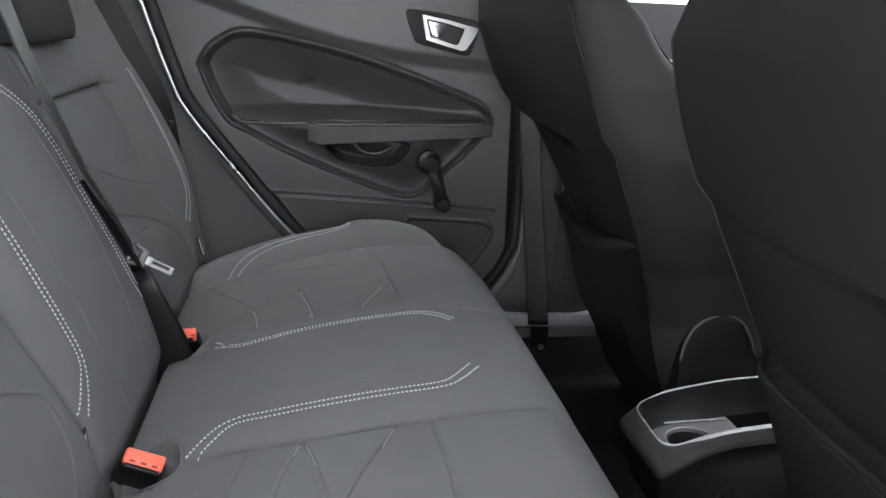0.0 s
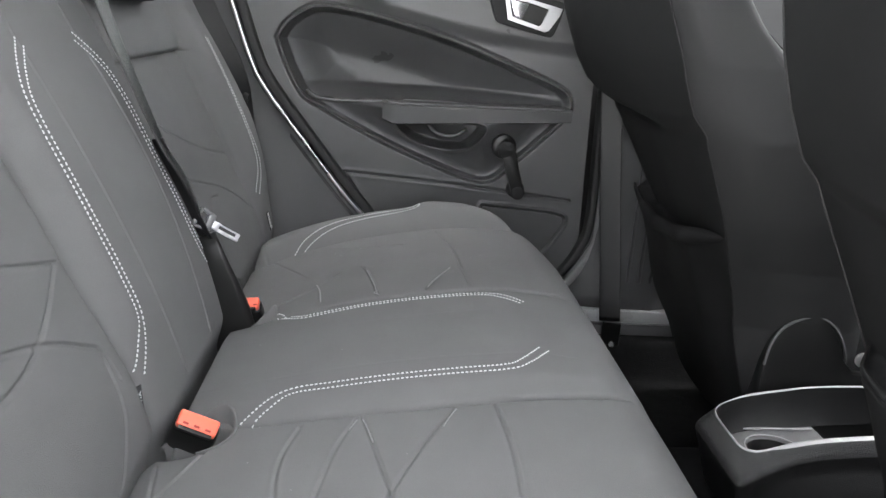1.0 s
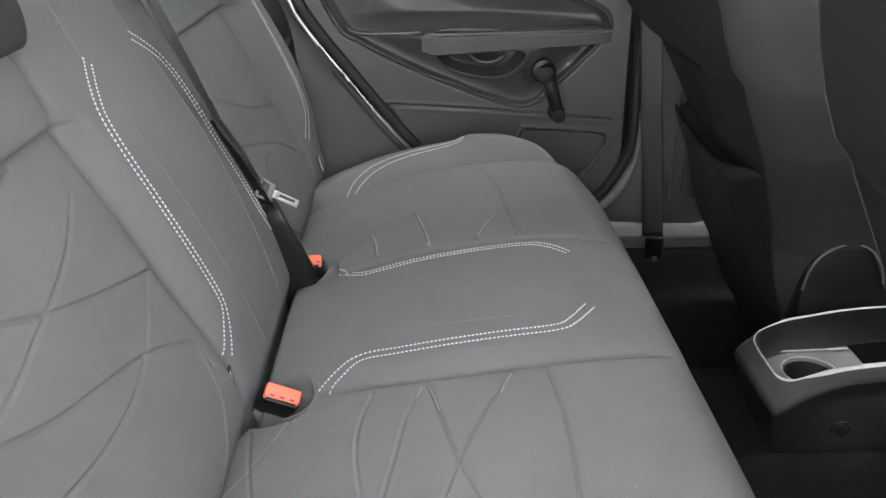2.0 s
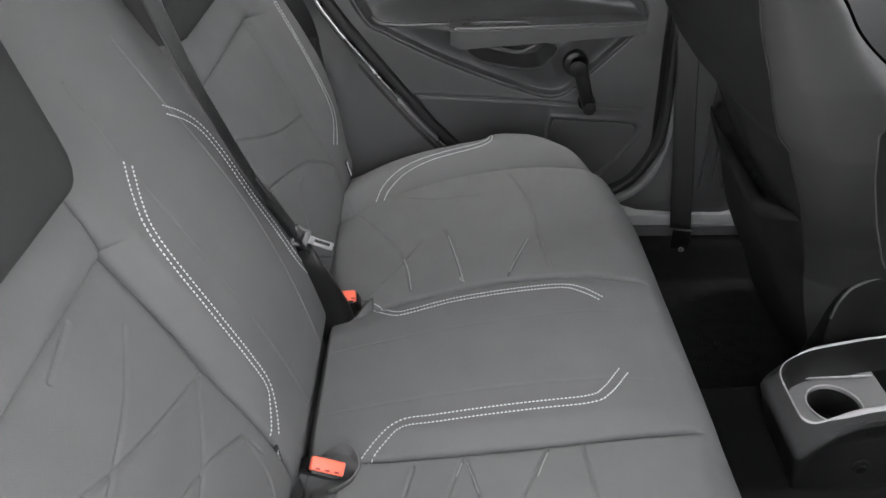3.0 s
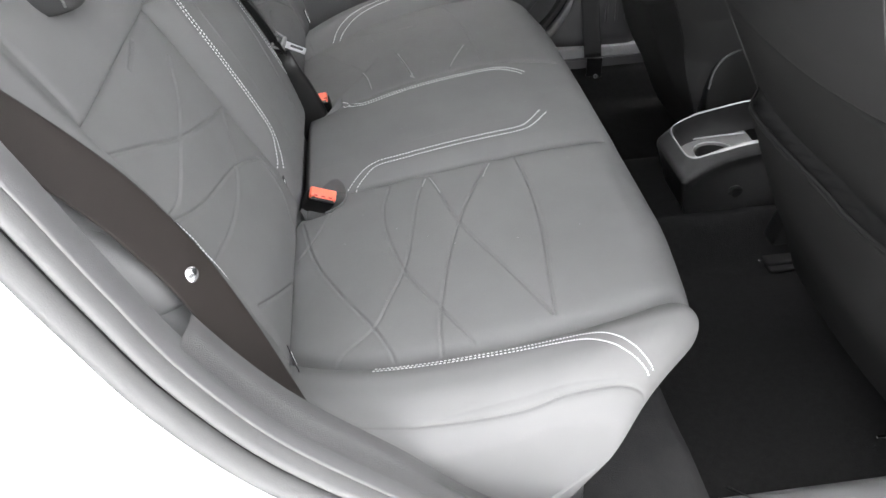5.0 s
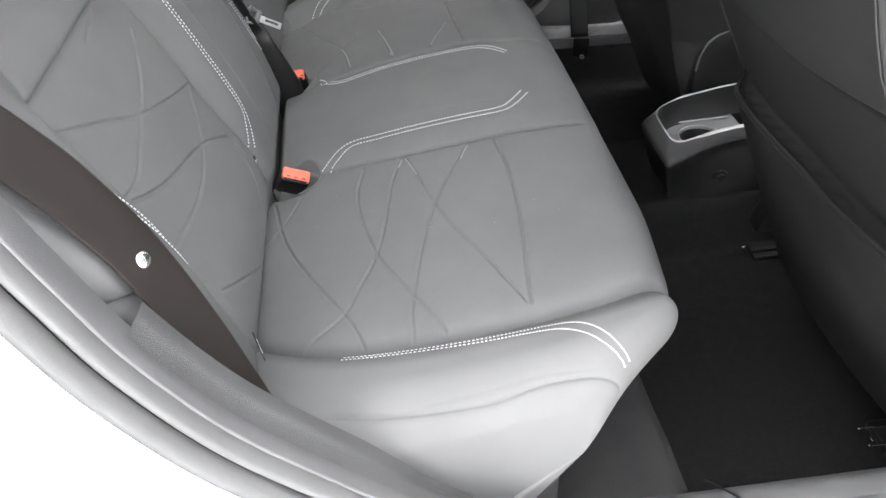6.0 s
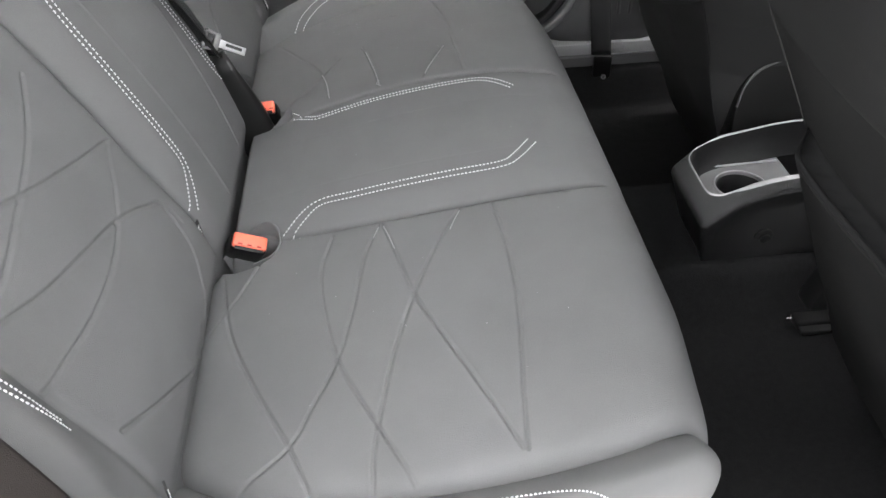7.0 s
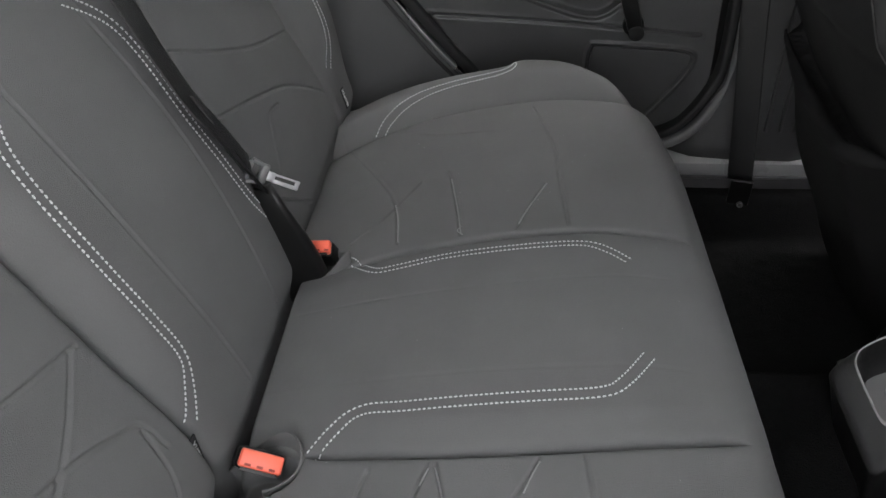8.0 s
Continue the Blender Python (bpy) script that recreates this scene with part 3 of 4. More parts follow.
pocket_flap(0.076, -0.130, (-85, 170), 52)
pocket_flap(0.074, 0.136, (-120, 60), -20)


def webbing(name, line, facing, width, mat, parent, label=""):
    sec = [(-width / 2, -0.0006), (-width / 2 + 0.002, -0.0011), (width / 2 - 0.002, -0.0011), (width / 2, -0.0006), (width / 2, 0.0006), (width / 2 - 0.002, 0.0011), (width / 4, 0.0007), (0, 0.0011), (-width / 4, 0.0007), (-width / 2 + 0.002, 0.0011), (-width / 2, 0.0006)]
    return sweep(name, line, sec, mat, parent, up=facing, label=label)


centre_belt = thing("centre_seat_belt", "black webbing centre belt with steel tongue hanging beside the backrest", "seat belt")
belt_line = glide([(-0.130, 0.130, 0.830), (-0.070, 0.096, 0.672), (-0.043, 0.091, 0.602), (-0.011, 0.092, 0.523), (0.008, 0.099, 0.485), (0.023, 0.118, 0.438)], 0.01)
twist = np.radians(np.linspace(-14, 14, len(belt_line)))[:, None]
webbing("webbing", belt_line, np.cos(twist) * np.array([[0.90, -0.05, 0.45]]) + np.sin(twist) * np.array([[0.10, 1.0, 0.0]]), 0.030, WEBBING, centre_belt)
rings = []
for (cx, cy, cz), w, t in zip([(0.030, 0.121, 0.410), (0.037, 0.121, 0.380), (0.046, 0.122, 0.345), (0.054, 0.123, 0.310), (0.058, 0.124, 0.282), (0.058, 0.126, 0.255)], (0.022, 0.032, 0.044, 0.054, 0.060, 0.060), (0.008, 0.012, 0.016, 0.020, 0.022, 0.022)):
    rings.append([(cx + 0.92 * u - 0.1 * v, cy + 0.05 * u + v, cz + 0.34 * u) for u, v in rounded(w, t, t * 0.42, 4)])
loft("sheath", rings, BLACK, centre_belt, "black rubber buckle sheath")
webbing("return_webbing", glide([(-0.020, 0.104, 0.520), (0.004, 0.112, 0.462), (0.024, 0.126, 0.405)], 0.008), (0.55, 0.75, 0.4), 0.034, WEBBING, centre_belt)
tm = basis((0.030, 0.124, 0.425), (0.80, 0.28, -0.53), (0.35, 0.45, 0.82))
tongue = slab("tongue_grip", (0.009, 0.022, 0.008), TONGUE_GRIP, tm @ pose(0.003, 0, 0), centre_belt, 0.003, "grey plastic tongue bow")
for e in (-1, 1):
    slab("bow_arm", (0.014, 0.004, 0.007), TONGUE_GRIP, tm @ pose(-0.005, e * 0.010, 0, 0, 0, -e * 12), tongue, 0.0015)
slab("bow_bar", (0.005, 0.020, 0.007), TONGUE_GRIP, tm @ pose(-0.012, 0, 0), tongue, 0.002)
slab("tongue_neck", (0.009, 0.010, 0.003), TONGUE, tm @ pose(0.011, 0, 0), tongue, 0.001, "bright steel tongue")
for e, wide in ((-1, 0.0042), (1, 0.0022)):
    slab("tongue_plate", (0.026, wide, 0.0022), TONGUE, tm @ pose(0.026, e * 0.0034, 0), tongue, 0.001, "bright steel tongue")
slab("tongue_tip", (0.005, 0.0098, 0.0022), TONGUE, tm @ pose(0.0395, -0.0005, 0), tongue, 0.001, "bright steel tongue")
settle(centre_belt, (0.05, 0.14, 0.27))

near_belt = thing("outboard_seat_belt", "brown-black webbing belt with a bright stud lying over the bolster", "seat belt", "outboard belts")
NEAR_BELT = glide([(-0.175, -0.600, 0.800), (-0.078, -0.566, 0.662), (-0.036, -0.562, 0.608), (-0.012, -0.560, 0.566), (0.010, -0.560, 0.520), (0.036, -0.562, 0.444), (0.060, -0.572, 0.372), (0.084, -0.588, 0.306), (0.092, -0.594, 0.262)], 0.008)
webbing("webbing", NEAR_BELT, (0.95, -0.36, 0.20), 0.046, WEBBING_NEAR, near_belt)
bm = bmesh.new()
bmesh.ops.create_uvsphere(bm, u_segments=24, v_segments=12, radius=0.0072)
bmesh.ops.scale(bm, vec=(1, 1, 0.5), verts=bm.verts)
bm.transform(basis((0.0085, -0.5605, 0.523), (0.30, 0.60, 0.60), (-0.4, -0.3, 0.75)))
part("stud", bm, STEEL, near_belt, "bright round stud")
settle(near_belt, (0.09, -0.59, 0.27))

far_belt = thing("outboard_seat_belt", "dark webbing belt resting along the door side of the bolster", "seat belt", "outboard belts")
webbing("webbing", glide([(-0.170, 0.590, 0.840), (-0.094, 0.575, 0.708), (-0.056, 0.572, 0.626), (-0.020, 0.576, 0.545), (-0.010, 0.588, 0.470), (0.000, 0.602, 0.370), (0.010, 0.606, 0.290)], 0.01), (0.62, -0.75, 0.2), 0.040, WEBBING, far_belt)
slab("guide_clip", (0.010, 0.006, 0.016), BLACK, pose(-0.004, 0.566, 0.515, 0, 20, 0), far_belt, 0.002)
settle(far_belt, (0.01, 0.606, 0.29))


# ---- the closed door opposite ----
STRIP = glide([(-0.170, 1.120), (-0.105, 0.850), (-0.066, 0.728), (-0.018, 0.580), (0.010, 0.523), (0.085, 0.425), (0.170, 0.320), (0.250, 0.240), (0.330, 0.195), (0.420, 0.178), (0.480, 0.175)], 0.008)
DOOR_Y = 0.665
RECESS = glide([(0.034, 0.610), (0.048, 0.634), (0.074, 0.655), (0.104, 0.667), (0.153, 0.664), (0.251, 0.646), (0.352, 0.619), (0.457, 0.583), (0.532, 0.554), (0.556, 0.533), (0.551, 0.506), (0.495, 0.446), (0.457, 0.411), (0.431, 0.386), (0.400, 0.379), (0.346, 0.394), (0.234, 0.437), (0.153, 0.475), (0.108, 0.499), (0.080, 0.515), (0.053, 0.561), (0.034, 0.610)], 0.007)


def inside_distance(x, z, loop):
    """Signed distance to a closed loop: positive inside."""
    d2 = np.full(x.shape, 1e9)
    odd = np.zeros(x.shape, bool)
    for (ax, az), (bx, bz) in zip(loop[:-1], loop[1:]):
        ux, uz = bx - ax, bz - az
        t = np.clip(((x - ax) * ux + (z - az) * uz) / (ux * ux + uz * uz + 1e-12), 0, 1)
        d2 = np.minimum(d2, (x - ax - t * ux) ** 2 + (z - az - t * uz) ** 2)
        cross = (az > z) != (bz > z)
        odd ^= cross & (x < ax + (z - az) / (bz - az + 1e-12) * ux)
    return np.where(odd, 1, -1) * np.sqrt(d2)


GRIP = glide([(0.236, 0.490), (0.243, 0.474), (0.255, 0.458), (0.279, 0.441), (0.333, 0.430), (0.366, 0.434), (0.387, 0.446), (0.404, 0.482), (0.330, 0.490), (0.236, 0.490)], 0.006)
SPEAKER = glide([(0.410, 0.334), (0.480, 0.330), (0.552, 0.324), (0.570, 0.312), (0.560, 0.285), (0.528, 0.240), (0.490, 0.205), (0.430, 0.190), (0.408, 0.230), (0.404, 0.310), (0.410, 0.334)], 0.008)
DOOR_LINES = [
    (glide([(0.156, 0.380), (0.276, 0.373), (0.400, 0.364), (0.574, 0.348)], 0.01), 0.0035),
    (glide([(0.156, 0.380), (0.187, 0.335), (0.230, 0.285), (0.290, 0.240)], 0.01), 0.0035),
]


def door_face(x, z):
    y = np.full(x.shape, DOOR_Y) + 0.02 * (z - 0.45)
    crest = z - (0.735 - 0.215 * (x + 0.02) - 0.03 * np.sin(np.clip((x + 0.02) / 0.6, 0, 1) * np.pi))
    y = y - 0.010 * step01(-0.004, 0.030, crest)
    d = inside_distance(x, z, RECESS)
    ledge = step01(0.500, 0.540, z)
    y = y + ledge * (0.026 * step01(0.0, 0.012, d) + 0.038 * step01(0.0, 0.085, d))
    y = y + (1 - ledge) * (0.010 * step01(0.0, 0.006, d) - 0.040 * step01(0.010, 0.085, d))
    y = y + 0.006 * np.exp(-(((d + 0.004) / 0.0022) ** 2)) - 0.0060 * np.exp(-(((d - 0.0005) / 0.0026) ** 2))
    g = inside_distance(x, z, GRIP)
    y = y + 0.050 * step01(0, 0.012, g) - 0.003 * np.exp(-((g / 0.003) ** 2))
    s = inside_distance(x, z, SPEAKER)
    y = y + 0.004 * step01(0, 0.004, s) - 0.003 * np.exp(-(((s + 0.002) / 0.003) ** 2))
    for line, deep in DOOR_LINES:
        y = y + groove(x, z, line, 0.0022, deep)
    return y


def strip_x(z):
    order = np.argsort(STRIP[:, 1])
    return np.interp(z, STRIP[order, 1], STRIP[order, 0])


door = thing("rear_door", "closed dark plastic rear door panel with winder, armrest and satin handle", "car door")
zs = np.arange(0.186, 0.742, 0.0015)
left = strip_x(zs) + 0.020
right = 0.597 + 0.018 * (0.5 - zs) - 0.11 * (1 - np.sqrt(np.clip(1 - (1 - np.clip((zs - 0.186) / 0.11, 0, 1)) ** 2, 0, 1)))
gx = left[:, None] + (right - left)[:, None] * np.linspace(0, 1, 480)[None]
gz = np.broadcast_to(zs[:, None], gx.shape)
skin = np.stack([gx, door_face(gx, gz), gz], -1)
rim = skin.copy()[:, [0]]
rim[..., 1] = 0.74
rim2 = skin.copy()[:, [-1]]
rim2[..., 1] = 0.74
skin = np.concatenate([rim, skin, rim2], 1)
lip = skin[-1:].copy()
lip[..., 2] += 0.008
lip[..., 1] += 0.02
lip2 = lip.copy()
lip2[..., 1] += 0.08
grid("door_panel", np.concatenate([skin, lip, lip2]), PLASTIC, door)

# armrest bar with its pull slot
secs = []
for x in np.linspace(0.220, 0.560, 40):
    t = (x - 0.220) / 0.34
    zt = 0.514 + 0.004 * t
    h = 0.036 * (1 - 0.40 * t) * (0.75 + 0.25 * min(1, (x - 0.219) / 0.02))
    yi = 0.622 + 0.016 * t + 0.012 * max(0, (t - 0.85) / 0.15) ** 2 + 0.006 * max(0, 1 - t / 0.06)
    secs.append([(x, yi + 0.004, zt), (x, yi, zt - 0.004), (x, yi + 0.002, zt - h), (x, yi + 0.006, zt - h - 0.002), (x, 0.705, zt - h - 0.002), (x, 0.712, zt + 0.004), (x, 0.690, zt + 0.003)])
loft("armrest", secs, ARMREST, door, crisp=True)
# paler bead paints the highlight along the armrest's top edge
sweep("armrest_edge", [(q[0][0], q[0][1] - 0.001, q[0][2] + 0.0005) for q in secs[1:-2]], ring(0.0022, 0.0022, 8), TRIM_GLOSS, door, label="glossy grey armrest edge with its highlight painted in")
slab("armrest_slot", (0.115, 0.010, 0.003), BLACK, pose(0.300, 0.652, 0.5165), door, 0.001)
slab("slot_trim", (0.092, 0.003, 0.003), TRIM_GLOSS, pose(0.302, 0.646, 0.5195), door, 0.001)
sweep("ledge", glide([(0.085, 0.668, 0.524), (0.100, 0.668, 0.512), (0.140, 0.667, 0.509), (0.222, 0.665, 0.511)], 0.01), ring(0.0035, 0.004, 8), PLASTIC_SMOOTH, door)
sweep("grip_moulding", glide([(0.300, 0.684, 0.476), (0.320, 0.680, 0.458), (0.350, 0.680, 0.455), (0.375, 0.683, 0.468)], 0.006), ring(0.004, 0.004, 8), PLASTIC_SMOOTH, door)

# speaker grille: a thin sheet with rows of raised ribs
gr = SPEAKER.mean(0)
dm = pose(0, DOOR_Y - 0.0005, 0, 90, 0, 0)
inner = [(gr[0] + 0.93 * (x - gr[0]), gr[1] + 0.93 * (z - gr[1])) for x, z in SPEAKER[:-1]]
grille = prism("speaker_grille", inner, 0.003, TRIM_GREY, dm, door)
verts, faces = [], []
for zc in np.arange(0.196, 0.330, 0.0042):
    for xc in np.arange(0.405, 0.570, 0.0042):
        if inside_distance(np.array([xc]), np.array([zc]), SPEAKER)[0] > 0.007:
            o = len(verts)
            verts += [(xc - 0.0013, 0.6620, zc), (xc, 0.6620, zc - 0.0013), (xc + 0.0013, 0.6620, zc), (xc, 0.6620, zc + 0.0013), (xc, 0.6612, zc)]
            faces += [(o, o + 1, o + 4), (o + 1, o + 2, o + 4), (o + 2, o + 3, o + 4), (o + 3, o, o + 4)]
mesh_object("grille_dots", verts, faces, BLACK, grille, smooth=False)["kind"] = "stuff"

# inner handle
hm = pose(-0.013, 0.654, -0.003, 90, 0, 0)
bez = glide([(0.408, 0.721), (0.470, 0.716), (0.535, 0.704), (0.540, 0.694), (0.526, 0.650), (0.516, 0.643), (0.470, 0.652), (0.430, 0.661), (0.420, 0.669), (0.405, 0.712), (0.408, 0.721)], 0.006)[:-1]
bezel = prism("handle_bezel", [(x, z) for x, z in bez], -0.010, CONSOLE, hm, door, 0.002)


def frame_ring(name, outer, inner, depth, mat, m, parent, label=""):
    bm = bmesh.new()
    n = len(outer)
    rows = [[bm.verts.new((x, y, z)) for x, y in loop] for loop, z in ((outer, 0), (outer, depth), (inner, depth), (inner, 0))]
    for a in range(4):
        for k in range(n):
            bm.faces.new([rows[a][k], rows[a][(k + 1) % n], rows[(a + 1) % 4][(k + 1) % n], rows[(a + 1) % 4][k]])
    bm.transform(m)
    return part(name, bm, mat, parent, label)


OUT = [(0.432, 0.712), (0.480, 0.704), (0.534, 0.692), (0.530, 0.680), (0.514, 0.655), (0.506, 0.652), (0.474, 0.660), (0.441, 0.669)]
INN = [(0.440, 0.705), (0.476, 0.699), (0.510, 0.690), (0.508, 0.684), (0.500, 0.664), (0.496, 0.661), (0.474, 0.667), (0.448, 0.674)]
frame_ring("handle_frame", OUT, INN, -0.005, SATIN, pose(-0.013, 0.646, -0.003, 90, 0, 0) @ Matrix.Translation((0, 0, 0.002)), bezel, "satin silver handle surround")
prism("handle_cavity", [(0.442, 0.703), (0.508, 0.689), (0.498, 0.663), (0.450, 0.675)], -0.0006, BLACK, pose(-0.013, 0.6445, -0.003, 90, 0, 0), bezel)
prism("handle_lever", [(0.443, 0.702), (0.476, 0.697), (0.466, 0.670), (0.451, 0.6745)], -0.004, STEEL, pose(-0.013, 0.6435, -0.003, 90, 0, 0), bezel, 0.001, "brushed silver pull lever")

# window winder
wm = pose(0, 0, 0, 90, 0, 0)
winder = disc("winder_hub", 0.0165, -0.030, BLACK, wm @ Matrix.Translation((0.470, 0.366, -0.655)), door, 0.003, "black window winder")
arm = [(0.4525 + 0.0140 * math.cos(a), 0.450 + 0.0140 * math.sin(a)) for a in np.radians(np.linspace(16, 196, 10))] + [(0.470 + 0.0110 * math.cos(a), 0.366 + 0.0110 * math.sin(a)) for a in np.radians(np.linspace(196, 376, 10))]
prism("winder_arm", [(x - 0.008 * (z - 0.372) / 0.078, z) for x, z in arm], -0.010, BLACK, wm @ Matrix.Translation((0, 0, -0.632)), winder, 0.002)
disc("winder_knob", 0.0225, -0.022, BLACK, wm @ Matrix.Translation((0.440, 0.447, -0.632)), winder, 0.004)
disc("winder_cap", 0.0150, -0.002, CONSOLE, wm @ Matrix.Translation((0.440, 0.447, -0.6105)), winder, 0.001)
disc("hub_cap", 0.0120, -0.002, CONSOLE, wm @ Matrix.Translation((0.470, 0.366, -0.6245)), winder, 0.001)

block("window_pane", (0.235, 0.735, 0.95), (0.66, 0.004, 0.42), GLASS, door, 0)
settle(door, (0.30, 0.70, 0.186))

# painted jamb strip and rubber seal round the opening
far_jamb = thing("door_jamb", "silver painted body edge with black rubber seal round the closed door", "door frame", kind="structure")
line3 = np.stack([STRIP[:, 0], np.full(len(STRIP), 0.660), STRIP[:, 1]], 1)
sweep("jamb_edge", line3 + np.array([0.004, 0, 0.003]), rounded(0.0065, 0.03, 0.002), JAMB, far_jamb, up=(0, 1, 0), label="pale silver painted metal edge")
sweep("seal", line3 + np.array([0.015, 0.006, 0.010]), rounded(0.018, 0.03, 0.006), BLACK_RUBBER, far_jamb, up=(0, 1, 0))
sweep("inner_seal", line3 + np.array([-0.008, -0.004, -0.006]), ring(0.007, 0.010), BLACK_RUBBER, far_jamb, up=(0, 1, 0))
FRONT_EDGE = glide([(0.604, 1.120), (0.607, 0.740), (0.612, 0.520), (0.616, 0.320), (0.602, 0.262), (0.568, 0.208), (0.530, 0.182), (0.480, 0.174)], 0.008)
front3 = np.stack([FRONT_EDGE[:, 0], np.full(len(FRONT_EDGE), 0.655), FRONT_EDGE[:, 1]], 1)
sweep("front_seal", front3, rounded(0.014, 0.03, 0.005), BLACK_RUBBER, far_jamb, up=(0, 1, 0))
# corner trim with its curved highlight put into the colour
sweep("jamb_corner", (front3 + np.array([0.015, -0.014, -0.010]))[26:], rounded(0.016, 0.02, 0.006), SILL_HIGHLIGHT, far_jamb, up=(0, 1, 0), label="moulded trim round the door corner, its highlight painted pale")
block("jamb_back", (0.42, 0.752, 0.44), (1.20, 0.010, 0.62), BLACK_RUBBER, far_jamb, 0.002)
settle(far_jamb, (0.3, 0.66, 0.17))


# ---- plain trim between bench and doors ----
def quarter_trim(side, line, inner_y, mat):
    """A moulded panel from the door opening's edge to the bench."""
    p = []
    for x, z in line:
        k = [(x, 0.652), (x - 0.012, 0.640), (x - 0.035, 0.628), (x - 0.080, 0.615), (x - 0.140, inner_y + 0.010), (x - 0.240, inner_y)]
        p.append([(a, side * b, z - 0.10 * j / 5 * (1 if z < 0.45 else 0.2)) for j, (a, b) in enumerate(k)])
    return np.array(p)


trim_far = thing("quarter_trim", "smooth dark plastic trim beside the rear seat", "car trim", kind="structure")
grid("trim_panel", quarter_trim(1, STRIP[:-6], 0.590, None), TRIM_GREY, trim_far)
settle(trim_far, (0.0, 0.62, 0.2))


# ---- B-pillar, sill and front belt on the far side ----
pillar = thing("b_pillar", "dark grey plastic pillar trim with moulded ribs", "car pillar", kind="structure")
secs = []
for z in np.linspace(0.150, 1.180, 34):
    foot = 0.075 * max(0, (0.33 - z) / 0.18) ** 2
    secs.append([(0.622 - foot, 0.680, z), (0.620 - foot, 0.648, z), (0.632 - foot * 0.7, 0.625, z), (0.650, 0.615, z), (0.740, 0.612, z), (0.775, 0.625, z), (0.780, 0.680, z)])
loft("pillar_trim", secs, TRIM_GREY, pillar)
for x in (0.690, 0.712, 0.734):
    slab("rib", (0.006, 0.006, 0.30), TRIM_GREY, pose(x, 0.611, 0.36), pillar, 0.002)
settle(pillar, (0.70, 0.65, 0.15))

sill_far = thing("sill_trim_far", "grey plastic sill trim with a highlight painted on its scuff strip", "sill", kind="structure")
block("sill_cover", (0.80, 0.680, 0.080), (0.60, 0.150, 0.105), SILL, sill_far, 0.006)
# pale strip colour paints the highlight along the scuff strip
block("scuff_strip", (0.80, 0.640, 0.1435), (0.60, 0.074, 0.024), material("highlight_scuff_plastic", (0.30, 0.30, 0.305), 0.3, vary=0.1), sill_far, 0.003)
sweep("sill_lip", [(0.50, 0.603, 0.1300), (1.10, 0.603, 0.1300)], ring(0.004, 0.003, 8), SILL, sill_far)
settle(sill_far, (0.65, 0.69, 0.03))

front_belt = thing("front_seat_belt", "black front belt anchored at the pillar foot", "seat belt")
webbing("webbing", glide([(0.590, 0.600, 1.000), (0.606, 0.597, 0.640), (0.626, 0.592, 0.420), (0.642, 0.580, 0.270), (0.652, 0.565, 0.150)], 0.01), (-0.35, -0.90, 0.1), 0.038, WEBBING, front_belt)
slab("anchor_plate", (0.034, 0.005, 0.050), BLACK, pose(0.655, 0.560, 0.128, 10, 0, -15), front_belt, 0.002)
disc("anchor_bolt", 0.005, 0.005, TONGUE_GRIP, pose(0.658, 0.556, 0.108, 75, 0, -15), front_belt, 0.002)
settle(front_belt, (0.655, 0.565, 0.08))


# ---- front seats ----
BACK_Z = (0.10, 0.20, 0.32, 0.40, 0.45, 0.55, 0.62, 0.70, 0.80, 0.92)
BACK_X = (0.770, 0.735, 0.692, 0.655, 0.628, 0.572, 0.543, 0.519, 0.505, 0.510)


def side_depth(z):
    """How thick the seat back is at its sides."""
    return 0.200 - 0.095 * step01(0.56, 0.70, z) - 0.065 * step01(0.69, 0.79, z)


def pocket_top(u):
    """Height of the map pocket's slack upper edge; u runs from the tunnel side to the door side."""
    return np.interp(u, (0.0, 0.12, 0.35, 0.60, 0.85, 1.0), (0.432, 0.420, 0.400, 0.386, 0.394, 0.430))


def seat_back_face(u, z):
    """How far back the rear face stands: a swollen upper pad over a hollow, and the map pocket's bulge below."""
    x = np.interp(z, BACK_Z, BACK_X)
    x = x - 0.016 * (1 - (2 * u - 1) ** 2)
    lip = 0.556 + 0.014 * (2 * u - 1) ** 2
    pad = step01(lip - 0.010, lip + 0.016, z)
    x = x + (0.030 * (0.30 + 0.70 * step01(0.10, 0.55, u))) * (1 - pad) * step01(0.22, 0.38, z)
    x = x + 0.016 * np.exp(-(((z - lip + 0.008) / 0.007) ** 2)) * step01(0.20, 0.60, u)
    x = x - 0.014 * np.sin(np.clip((z - lip) / 0.26, 0, 1) * np.pi) * step01(0.3, 0.9, u)
    top = pocket_top(u)
    full = step01(0.0, 0.14, u) * step01(1.0, 0.94, u)
    x = x - full * 0.030 * step01(top + 0.001, top - 0.006, z) * step01(0.14, 0.36, z)
    return x


